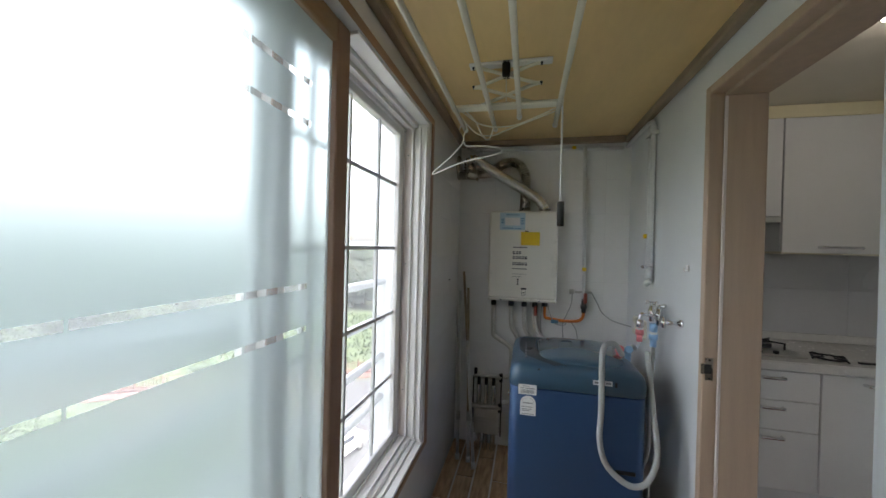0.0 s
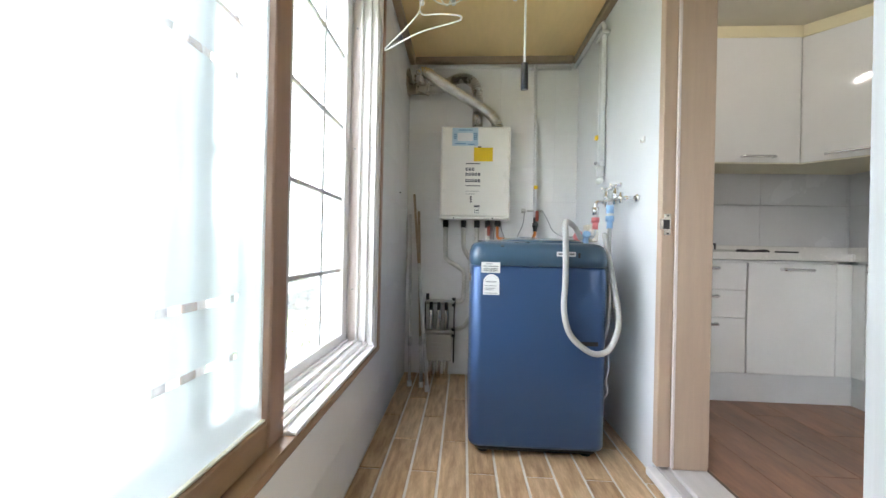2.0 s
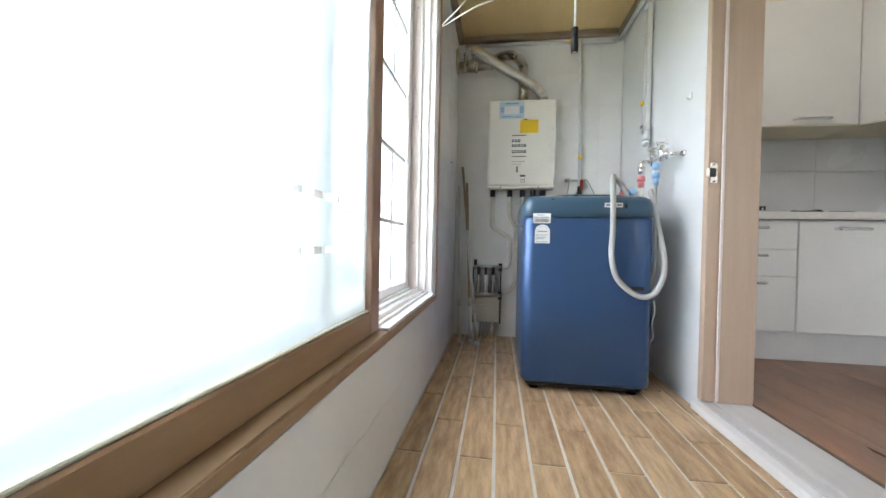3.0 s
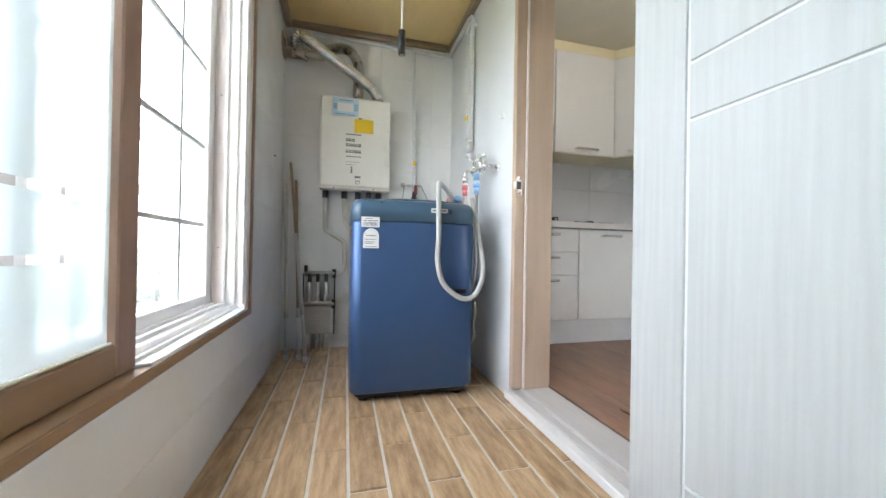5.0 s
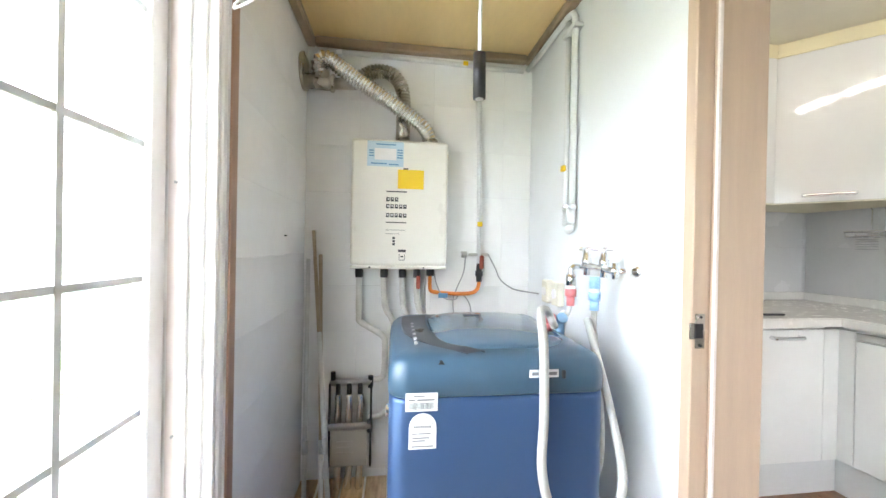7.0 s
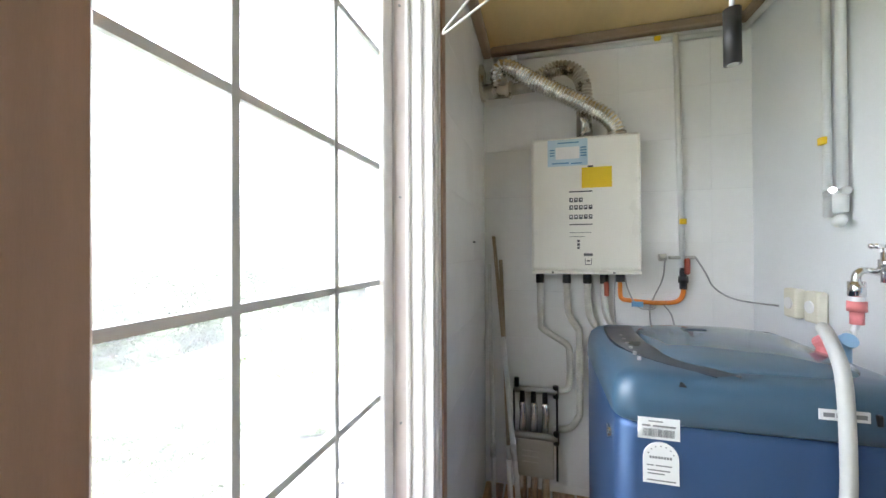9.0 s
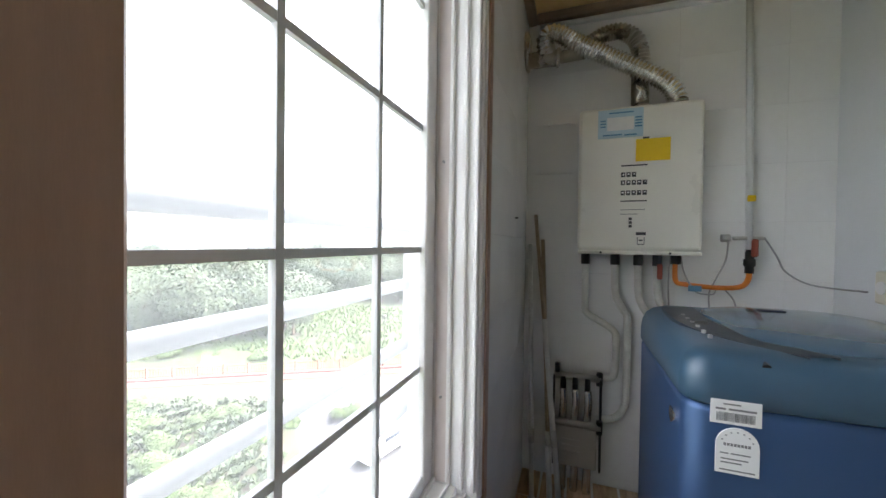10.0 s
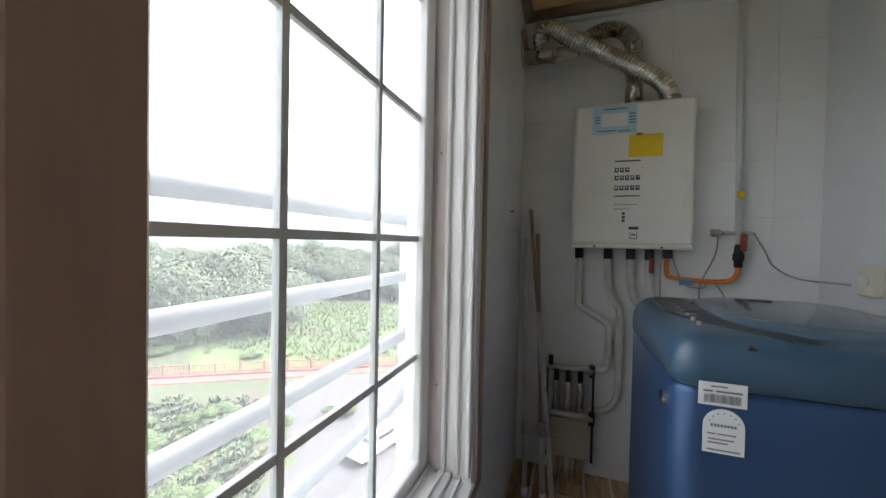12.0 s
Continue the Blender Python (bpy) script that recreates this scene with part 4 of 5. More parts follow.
st = sticker(boiler, *on_boiler(0.16, 0.53, 0.02, 0.215), BYF - 0.003, [], PALEBLUE, label="pale blue notice sticker")
x0, x1, z0, z1 = on_boiler(0.235, 0.455, 0.075, 0.165)
part("notice_field", box((x0, BYF - 0.0045, z0), (x1, BYF - 0.001, z1)), PAPER, st)
bm = bmesh.new()
for u0, u1, v in ((0.25, 0.45, 0.04), (0.18, 0.225, 0.09), (0.18, 0.225, 0.11), (0.18, 0.225, 0.13), (0.465, 0.52, 0.08), (0.465, 0.52, 0.10), (0.465, 0.52, 0.12), (0.465, 0.52, 0.14), (0.20, 0.36, 0.19), (0.38, 0.48, 0.195)):
    x0, x1, z0, z1 = on_boiler(u0, u1, v, v + 0.009)
    box((x0, BYF - 0.0045, z0), (x1, BYF - 0.001, z1), bm=bm)
part("print", bm, INKBLUE, st)
st = sticker(boiler, *on_boiler(0.475, 0.745, 0.235, 0.385), BYF - 0.0038, [], YELLOW, label="bright yellow sticker")
blocks = [(0.53, 0.58, 0.222, 0.235), (0.36, 0.57, 0.405, 0.414), (0.36, 0.57, 0.648, 0.656), (0.49, 0.57, 0.865, 0.885), (0.36, 0.56, 0.71, 0.713), (0.36, 0.5, 0.74, 0.743)]
for row, cols in ((0.455, 3), (0.510, 5), (0.580, 5)):
    blocks += [(0.36 + 0.044 * k, 0.394 + 0.044 * k, row, row + 0.032) for k in range(cols)]
blocks += [(0.43, 0.455, v, v + 0.018) for v in (0.765, 0.79, 0.815)] + [(0.50, 0.505, 0.90, 0.95), (0.50, 0.56, 0.945, 0.95), (0.555, 0.56, 0.90, 0.95), (0.515, 0.545, 0.915, 0.925)]
for u0, u1, v0, v1 in blocks:
    x0, x1, z0, z1 = on_boiler(u0, u1, v0, v1)
    part("printed_mark", box((x0, BYF - 0.0012, z0), (x1, BYF + 0.002, z1)), INK, boiler)
for row, cols in ((0.455, 3), (0.510, 5), (0.580, 5)):
    for k in range(cols):
        x0, x1, z0, z1 = on_boiler(0.366 + 0.044 * k + rnd.uniform(0, 0.008), 0.386 + 0.044 * k, row + 0.008, row + 0.014 + rnd.uniform(0, 0.01))
        part("mark_symbol", box((x0, BYF - 0.0018, z0), (x1, BYF + 0.001, z1)), PAPER, boiler)

# flue: two ducts from the boiler to the wall plate
flue = thing("boiler_flue", (0.3, 3.45, 1.8), "steel flue with corrugated aluminium duct to the wall", "flue")
b = cyl((XL + 0.004, 3.46, 2.128), (XL + 0.018, 3.46, 2.128), 0.092, 32)
cyl((XL + 0.018, 3.46, 2.128), (XL + 0.026, 3.46, 2.128), 0.085, 32, bm=b, r2=0.06)
part("wall_plate", b, DUCT, flue, "round steel wall plate", True)
b = cyl((XL + 0.018, 3.44, 2.075), (XL + 0.165, 3.43, 2.066), 0.037, 20)
cyl((XL + 0.150, 3.43, 2.067), (XL + 0.162, 3.43, 2.066), 0.044, 20, bm=b)
cyl((XL + 0.16, 3.43, 2.066), (XL + 0.26, 3.44, 2.075), 0.028, 18, bm=b)
cyl((0.198, 3.42, 2.08), (0.198, 3.415, 2.125), 0.040, 20, bm=b)
part("tee", b, DUCT, flue, "dull steel tee pipe", True)
pts = [(0.198, 3.412, 2.105), (0.190, 3.405, 2.145), (0.212, 3.40, 2.170), (0.260, 3.40, 2.158), (0.335, 3.40, 2.106), (0.48, 3.40, 2.015), (0.62, 3.405, 1.932), (0.695, 3.415, 1.882), (0.735, 3.43, 1.835), (0.745, 3.44, 1.795)]
part("foil_duct", tube(pts, 0.038, 20, 11, 0.0042, step=0.0085), FOIL, flue, "crinkled aluminium duct")
pts = [(0.340, 3.445, 2.075), (0.39, 3.45, 2.118), (0.46, 3.46, 2.156), (0.53, 3.465, 2.156), (0.585, 3.465, 2.108), (0.605, 3.465, 2.03), (0.605, 3.465, 1.95)]
part("rear_duct", tube(pts, 0.034, 20, 11, 0.004, step=0.0080), DUCT, flue, "darker corrugated steel duct")
b = cyl((0.605, 3.465, 1.792), (0.605, 3.465, 1.96), 0.037, 20)
cyl((0.605, 3.465, 1.792), (0.605, 3.465, 1.805), 0.048, 20, bm=b)
cyl((0.745, 3.44, 1.792), (0.745, 3.44, 1.812), 0.042, 20, bm=b)
part("flue_stub", b, DUCT, flue, "steel flue stub", True)

# lagged pipes under the boiler
PY = 3.50
for pts in ([(0.390, PY, 1.135), (0.392, PY, 0.90), (0.398, PY, 0.86), (0.43, PY, 0.835), (0.49, PY, 0.80), (0.525, PY, 0.77), (0.532, PY, 0.72), (0.530, PY, 0.60), (0.515, PY, 0.555), (0.45, PY, 0.545)],
            [(0.520, PY, 1.135), (0.522, PY, 1.0), (0.53, PY, 0.93), (0.565, PY, 0.87), (0.578, PY, 0.82), (0.578, PY, 0.48), (0.57, PY, 0.42), (0.53, PY, 0.365), (0.455, PY, 0.345)],
            [(0.617, PY, 1.135), (0.620, PY, 0.97), (0.64, PY, 0.90), (0.68, PY, 0.84), (0.70, PY, 0.75)],
            [(0.695, PY, 1.10), (0.697, PY, 0.98), (0.715, PY, 0.91), (0.76, PY, 0.86), (0.80, PY, 0.80)]):
    lag = thing("lagged_pipe", (pts[0][0], PY, pts[0][2]), "white tape-wrapped water pipe below the boiler", "pipe", "lagged boiler pipes")
    part("lagging", tube(pts, 0.0165, 12, 6), WRAP, lag, "", True)
    part("union_nut", cyl((pts[0][0], PY, 1.09), (pts[0][0], PY, 1.16), 0.020, 8), BLACK, lag, "black union nut")
solo("drain_lever", box((0.690, PY - 0.03, 1.03), (0.712, PY - 0.018, 1.10), 0.005), RUST, "red-brown valve lever under the boiler", "valve lever")
gas = thing("gas_pipe", (0.9, PY, 1.02), "orange gas pipe with valve and white riser", "gas pipe")
part("nut", cyl((0.765, PY, 1.10), (0.765, PY, 1.16), 0.023, 6), BLACK, gas)
part("orange_pipe", tube([(0.765, PY, 1.11), (0.766, PY, 1.04), (0.775, PY, 1.018), (0.80, PY, 1.012), (0.90, PY - 0.005, 1.004), (0.985, PY, 1.006), (1.02, PY, 1.02), (1.035, PY, 1.05), (1.036, PY, 1.09)], 0.0105, 12, 6), ORANGE, gas, "orange coated pipe", True)
b = cyl((1.036, PY, 1.07), (1.036, PY, 1.17), 0.016, 6)
cyl((1.036, PY, 1.10), (1.036, PY, 1.13), 0.021, 12, bm=b)
part("valve", b, BLACK, gas, "dark gas valve", True)
part("lever", box((1.030, PY - 0.04, 1.14), (1.054, PY - 0.026, 1.215), 0.006), RUST, gas, "red valve lever")
part("riser", cyl((1.034, PY, 1.16), (1.020, PY + 0.02, 2.275), 0.0125, 14), PIPEW, gas, "white riser", True)
part("valve_bar", box((0.975, PY - 0.008, 1.21), (1.085, PY + 0.008, 1.226), 0.004), STEEL, gas, "steel shut-off bracket")
part("motor_cap", cyl((0.935, PY, 1.218), (0.965, PY, 1.218), 0.017, 14), STEEL, gas)
part("yellow_tag", box((1.018, PY - 0.022, 1.372), (1.046, PY - 0.012, 1.398), 0.002), YELLOW, gas, "yellow tag")
top_pipe = thing("ceiling_gas_pipe", (0.7, YB, 2.28), "white gas pipe under the ceiling moulding", "pipe")
part("run", cyl((XL + 0.06, YB - 0.024, 2.285), (XR - 0.06, YB - 0.024, 2.262), 0.013, 12), PIPEW, top_pipe, "", True)
for x in (0.25, 0.93):
    part("tag", box((x, YB - 0.042, 2.262), (x + 0.028, YB - 0.008, 2.284), 0.002), YELLOW if x > 0.5 else PIPEW, top_pipe)
for pts in ([(1.085, PY, 1.222), (1.13, PY, 1.14), (1.16, PY, 1.08), (1.22, 3.45, 1.035), (1.30, 3.30, 1.03)],
            [(0.955, PY - 0.02, 1.21), (0.945, PY - 0.02, 1.12), (0.91, PY - 0.01, 1.03), (0.895, PY, 0.97), (0.90, PY, 0.88)],
            [(0.785, PY, 1.14), (0.80, PY - 0.01, 1.06), (0.84, PY - 0.02, 0.985), (0.90, PY - 0.02, 0.975), (0.92, PY, 0.99)],
            [(0.95, PY, 1.0), (0.985, PY, 0.95), (1.00, PY, 0.88)],
            [(0.745, PY, 1.14), (0.74, PY, 1.02), (0.745, PY, 0.88)]):
    solo("cable", tube(pts, 0.0035, 6, 6), WIRE, "thin grey cable below the boiler", "cable", "boiler cables", smooth=True)
solo("cable_tag", box((0.81, PY - 0.03, 0.985), (0.86, PY - 0.026, 1.01), 0.001), INKBLUE, "blue-grey paper tag on a cable", "tag")

# ---- heating manifold ----
man = thing("heating_manifold", (0.355, 3.48, 0.0), "steel underfloor heating manifold with foil-wrapped pipes", "manifold")
for z, y in ((0.548, 3.47), (0.338, 3.428)):
    part("header", cyl((0.258, y, z), (0.468, y, z), 0.017, 16), STEEL, man, "steel header pipe", True)
    part("end_cap", cyl((0.462, y, z - 0.030), (0.462, y, z + 0.030), 0.014, 8), BLACK, man)
part("air_vent", cyl((0.272, 3.47, 0.56), (0.272, 3.47, 0.605), 0.012, 10), BLACK, man)
for x in (0.30, 0.355, 0.41):
    part("branch", cyl((x, 3.46, 0.48), (x, 3.46, 0.548), 0.013, 12), BLACK, man)
    b = bmesh.new()
    tube([(x, 3.46, 0.49), (x + 0.004, 3.455, 0.44), (x, 3.46, 0.37), (x, 3.465, 0.33)], 0.018, 12, 6, 0.0015, bm=b)
    part("foil_pipe", b, FOIL, man, "foil-wrapped pipe", True)
    part("foil_pipe", tube([(x, 3.47, 0.16), (x + 0.003, 3.465, 0.10), (x, 3.46, 0.05), (x, 3.465, 0.0)], 0.019, 12, 6, 0.0015), FOIL, man, "foil-wrapped pipe", True)
cover = part("cover_plate", box((0.270, 3.432, 0.130), (0.452, 3.448, 0.318), 0.004), COPPERBOX, man, "grey metal cover plate")
for k in range(3):
    part("rib", box((0.30, 3.429, 0.20 + 0.028 * k), (0.38, 3.4325, 0.206 + 0.028 * k)), STEEL, cover)
part("side_bar", box((0.462, 3.44, 0.12), (0.472, 3.47, 0.55), 0.002), BLACK, man)
part("side_bar", box((0.255, 3.44, 0.12), (0.263, 3.47, 0.55), 0.002), BLACK, man)

# ---- poles leaning in the corner ----
for foot, tip, m, r, lab, cat in (((0.178, 3.28, 0.0), (0.126, 3.53, 1.18), RODWHITE, 0.011, "grey-white curtain pole leaning in the corner", "pole"),
                                  ((0.308, 3.195, 0.0), (0.150, 3.53, 1.33), RODWOOD, 0.0095, "telescopic pole, tan above and white below", "pole"),
                                  ((0.259, 3.265, 0.0), (0.187, 3.53, 1.204), RODWOOD, 0.010, "tan metal pole leaning in the corner", "pole")):
    pole = thing("leaning_pole", foot, lab, cat, "poles in the corner")
    f, t = Vector(foot), Vector(tip)
    part("shaft", cyl(f + (t - f) * 0.012, t, r, 14), m, pole, "", True)
    part("end_cap", cyl(f, f + (t - f) * 0.03, r + 0.006, 14), PIPEW, pole, "white end cap", True)
    part("joint", cyl(f + (t - f) * 0.22, f + (t - f) * 0.27, r + 0.003, 14), GREYP, pole, "", True)
    if m is RODWOOD:
        part("lower_tube", cyl(f + (t - f) * 0.03, f + (t - f) * (0.62 if r < 0.01 else 0.22), r + 0.0022, 14), RODWHITE, pole, "white lower tube", True)

# ---- ceiling drying rack ----
dry = thing("ceiling_drying_rack", (0.52, 1.8, 2.14), "ivory ceiling-hung drying rack with four rods and scissor lifts", "drying rack")
RODX = (0.294, 0.450, 0.577, 0.748)
for k, x in enumerate(RODX):
    y1 = (2.61, 2.612, 2.448, 2.588)[k]
    rod = part("rod", cyl((x, 0.35, 2.142), (x, y1, 2.142), 0.0105, 14), IVORY, dry, "ivory drying rod", True)
    part("rod_cap", cyl((x, y1, 2.142), (x, y1 + 0.02, 2.142), 0.0122, 14), PVC, rod)
for y in (2.39, 0.75):
    part("cross_bar", box((0.268, y - 0.045, 2.158), (0.768, y + 0.02, 2.172), 0.005), IVORY, dry, "cross bar")
    part("ceiling_plate", box((0.352, y - 0.065, ZC - 0.014), (0.716, y - 0.015, ZC - 0.001), 0.004), PVC, dry, "ceiling plate")
    b = bmesh.new()
    for s in (-1, 1):
        for z0, z1, yy in ((2.175, 2.255, 0.0), (2.255, 2.335, -0.022)):
            tube([(0.52 - s * 0.15, y + yy, z0), (0.52 - s * 0.11, y + yy - 0.003, z0 + 0.006), (0.52, y + yy - 0.011, (z0 + z1) / 2), (0.52 + s * 0.11, y + yy - 0.019, z1 - 0.006), (0.52 + s * 0.15, y + yy - 0.022, z1)], 0.008, 8, 3, bm=b)
    part("scissor_arm", b, IVORY, dry, "folding scissor arm")
    for x in (0.37, 0.67):
        for yy, z in ((0.0, 2.178), (-0.022, 2.255), (-0.044, 2.332)):
            part("rivet", cyl((x, y + yy - 0.009, z), (x, y + yy + 0.009, z), 0.006, 8), BLACK, dry)
part("pulley", box((0.50, 2.325, 2.285), (0.535, 2.375, 2.349), 0.004), BLACK, dry, "black pulley block")
part("pull_cord", cyl((0.518, 2.35, 2.29), (0.52, 2.36, 2.17), 0.002, 6), IVORY, dry)
for pts in ([(0.30, 2.43, 2.175), (0.40, 2.50, 2.125), (0.55, 2.51, 2.12), (0.74, 2.44, 2.165)],
            [(0.29, 2.44, 2.16), (0.36, 2.54, 2.10), (0.44, 2.56, 2.09), (0.52, 2.54, 2.11), (0.75, 2.45, 2.16)],
            [(0.33, 2.42, 2.165), (0.37, 2.46, 2.13), (0.40, 2.50, 2.07), (0.43, 2.52, 2.06), (0.455, 2.50, 2.12)]):
    part("loose_cord", tube(pts, 0.003, 6, 6), IVORY, dry, "slack white cord", True)
pull = thing("pull_handle", (0.772, 2.43, 1.62), "black handle hanging on a white pull cord", "pull handle")
part("cord", cyl((0.770, 2.42, 1.73), (0.765, 2.40, 2.165), 0.0045, 8), PIPEW, pull, "white pull cord")
b = cyl((0.772, 2.423, 1.625), (0.770, 2.42, 1.735), 0.0155, 16)
part("grip", b, BLACK, pull, "black plastic grip", True)
part("grip_core", cyl((0.7721, 2.423, 1.623), (0.7721, 2.423, 1.6275), 0.010, 12), GREYP, pull)
HN = Vector((0.292, 2.565, 2.055))
solo("wire_hanger", tube([HN + Vector(p) for p in ((-0.022, 0.0, 0.075), (-0.012, 0.0, 0.096), (0.008, 0.0, 0.098), (0.016, -0.001, 0.075), (0.003, 0, 0.045), (0, 0, 0.012), (-0.018, 0.007, -0.012), (-0.08, 0.03, -0.065), (-0.165, 0.062, -0.122), (-0.178, 0.066, -0.138),
     (-0.160, 0.060, -0.138), (0, 0.0, -0.095), (0.17, -0.034, -0.068), (0.198, -0.036, -0.055), (0.188, -0.034, -0.038), (0.10, -0.016, -0.018), (0.02, -0.003, -0.012), (0.0, 0.0, 0.012))], 0.0036, 8, 5), PVC,
     "white wire clothes hanger on the drying rack", "hanger", smooth=True)
nail = thing("wall_nail", (XL, 3.19, 1.293), "small dark nail in the window wall", "nail")
part("shank", cyl((XL + 0.004, 3.19, 1.293), (XL + 0.016, 3.19, 1.293), 0.003, 8), BLACK, nail)

# ---- outside ----
GZ = -12.0
ground = solo("ground", box((-900, -900, GZ - 1), (900, 900, GZ)), GRASSM, "green fields around the building reaching the horizon", "ground", kind="structure")
outer = solo("wall_outer_pier", box((-0.46, 3.24, -12.0), (XO - 0.002, 3.50, 2.44), 0.01), CONCRETE, "pale pier of the outer wall", "wall", kind="structure")
solo("wall_storeys_below", box((XO + 0.004, YF - 0.098, GZ), (KX1 + 0.118, KY1 + 0.118, -0.122)), CONCRETE, "pale outer walls of the storeys below", "wall", kind="structure")
rails = thing("balcony_railing", (-0.41, 2.0, 0.3), "white round-bar safety railing outside the window", "railing")
for z in (0.40, 0.70, 0.985, 1.255):
    part("rail", cyl((-0.41, -0.6, z), (-0.41, 3.24, z), 0.027, 16), RAIL, rails, "white painted rail", True)
for y in (-0.5, 1.0):
    part("post", cyl((-0.41, y, 0.2), (-0.41, y, 1.27), 0.018, 12), RAIL, rails, "", True)
    part("bracket", box((-0.42, y - 0.02, 0.25), (XO, y + 0.02, 0.29), 0.003), RAIL, rails)

solo("road", prism([(-13.5, 4), (-5, 4), (-4, 42), (-13, 36.0), (-20, 31.5), (-25, 28), (-19, 23), (-14.5, 19)], GZ, GZ + 0.02), ASPHALT, "pale asphalt road below the building", "road", kind="structure")
solo("pavement", prism([(-63.6, 5.2), (-12.0, 37.2), (-13.0, 38.8), (-64.6, 6.8)], GZ, GZ + 0.06), PATHM, "pinkish promenade paving", "pavement", kind="structure")
solo("meadow", prism([(-12.5, 40.0), (-20, 35.5), (-34, 27), (-48, 36), (-50, 55), (-22, 76), (-6, 64)], GZ, GZ + 0.05), MEADOW, "bright green meadow behind the fence", "meadow", kind="structure")
solo("garden_bed", prism([(-34, 8), (-14.5, 8), (-15, 18), (-20, 23), (-25, 26.5)], GZ, GZ + 0.04), SOIL, "dug vegetable garden soil", "garden", kind="structure")
fence = thing("promenade_fence", (-30, 28.5, GZ), "low brown railing along the pink promenade", "fence")
fa, fb = Vector((-64.5, 6.8, GZ)), Vector((-12.9, 38.8, GZ))
for z in (0.35, 1.05):
    part("fence_rail", cyl(fa + Vector((0, 0, z)), fb + Vector((0, 0, z)), 0.05, 6), FENCE, fence)
for k in range(29):
    p = fa + (fb - fa) * (k / 28)
    part("post", box((p.x - 0.09, p.y - 0.09, GZ), (p.x + 0.09, p.y + 0.09, GZ + 1.25)), FENCE, fence)
b = bmesh.new()
for k in range(280):
    p = fa + (fb - fa) * ((k + 0.5) / 280)
    box((p.x - 0.025, p.y - 0.025, GZ + 0.35), (p.x + 0.025, p.y + 0.025, GZ + 1.05), bm=b)
part("balusters", b, FENCE, fence)["kind"] = "stuff"
part("kerb", prism([(fa.x, fa.y - 0.5), (fb.x, fb.y - 0.5), (fb.x, fb.y + 0.3), (fa.x, fa.y + 0.3)], GZ, GZ + 0.22), PATHM, fence, "brick-red kerb")

# trees: a trunk with limbs and a crown of many small leaf clumps
rnd = random.Random(11)


def clump_mesh(name, count, radius, squash, leaf, seed):
    r = random.Random(seed)
    bm = bmesh.new()
    lobes = [(Vector((r.uniform(-1, 1), r.uniform(-1, 1), r.uniform(-0.6, 0.9))) * radius * 0.55, r.uniform(0.35, 0.6) * radius) for _ in range(9)]
    for _ in range(count):
        c, s = r.choice(lobes)
        d = Vector((r.gauss(0, 1), r.gauss(0, 1), r.gauss(0, 1))).normalized() * s * r.uniform(0.6, 1.05)
        p = c + d
        p.z *= squash
        n = (d.normalized() + Vector((r.uniform(-0.6, 0.6), r.uniform(-0.6, 0.6), r.uniform(0, 0.8)))).normalized()
        u = n.orthogonal().normalized()
        u.rotate(Matrix.Rotation(r.uniform(0, 6.28), 3, n))
        v = n.cross(u)
        a = leaf * r.uniform(0.6, 1.3)
        bm.faces.new([bm.verts.new(p + u * a), bm.verts.new(p + v * a * 0.6 + n * a * 0.15), bm.verts.new(p - u * a), bm.verts.new(p - v * a * 0.6 + n * a * 0.15)])
    return bm


def tree(at, h, rad, seed):
    t = thing("tree", at, "leafy green tree in the woods behind the meadow", "tree", "woodland trees")
    bm = cyl(at, (at[0] + 0.1, at[1], at[2] + h * 0.6), 0.03 * h, 8, r2=0.012 * h)
    r = random.Random(seed)
    for k in range(4):
        a = k * 1.57 + r.uniform(-0.4, 0.4)
        cyl((at[0], at[1], at[2] + h * (0.35 + 0.06 * k)), (at[0] + rad * 0.6 * math.cos(a), at[1] + rad * 0.6 * math.sin(a), at[2] + h * (0.6 + 0.06 * k)), 0.012 * h, 6, bm=bm, r2=0.004 * h)
    part("trunk", bm, BARK, t)
    bm = clump_mesh("crown", 8000, rad, 0.8, rad * 0.036, seed)
    bmesh.ops.translate(bm, verts=bm.verts, vec=(at[0], at[1], at[2] + h * 0.4))
    part("crown", bm, LEAF_A, t, "uneven leafy crown")
    return t


models = [tree((-70 - 6 * k, 50 + 5 * k, GZ), 8 + k, 4.2 + 0.5 * k, k) for k in range(4)]
for k in range(190):
    a = radians(rnd.uniform(8, 78))
    near = 82 if a < radians(40) else 56
    d = near + (190 - near) * rnd.random() ** 1.5
    s = rnd.uniform(0.75, 1.35) * (0.8 + d / 400)
    c = copy_thing(rnd.choice(models), Matrix.Identity(4))
    c.matrix_basis = Matrix.LocRotScale((-d * math.sin(a), d * math.cos(a), GZ), Euler((0, 0, rnd.uniform(0, 6.28))), (s, s, s * rnd.uniform(0.8, 1.1)))
bush = thing("shrub", (-24, 17, GZ), "leafy green shrub in the vegetable garden", "shrub", "garden shrubs")
bm = clump_mesh("leaves", 1800, 1.1, 0.7, 0.09, 40)
bmesh.ops.translate(bm, verts=bm.verts, vec=(-24, 17, GZ + 0.5))
part("leaves", bm, LEAF_B, bush)
for k in range(60):
    x, y = rnd.uniform(-42, -15.5), rnd.uniform(11, 31)
    s = rnd.uniform(0.4, 1.3)
    x = min(x, -14.8)
    if y > 20 + (x + 36) * 0.3:
        y -= 10
    c = copy_thing(bush, Matrix.Identity(4))
    c.matrix_basis = Matrix.LocRotScale((x, y, GZ), Euler((0, 0, rnd.uniform(0, 6.28))), (s, s, s * 0.8))
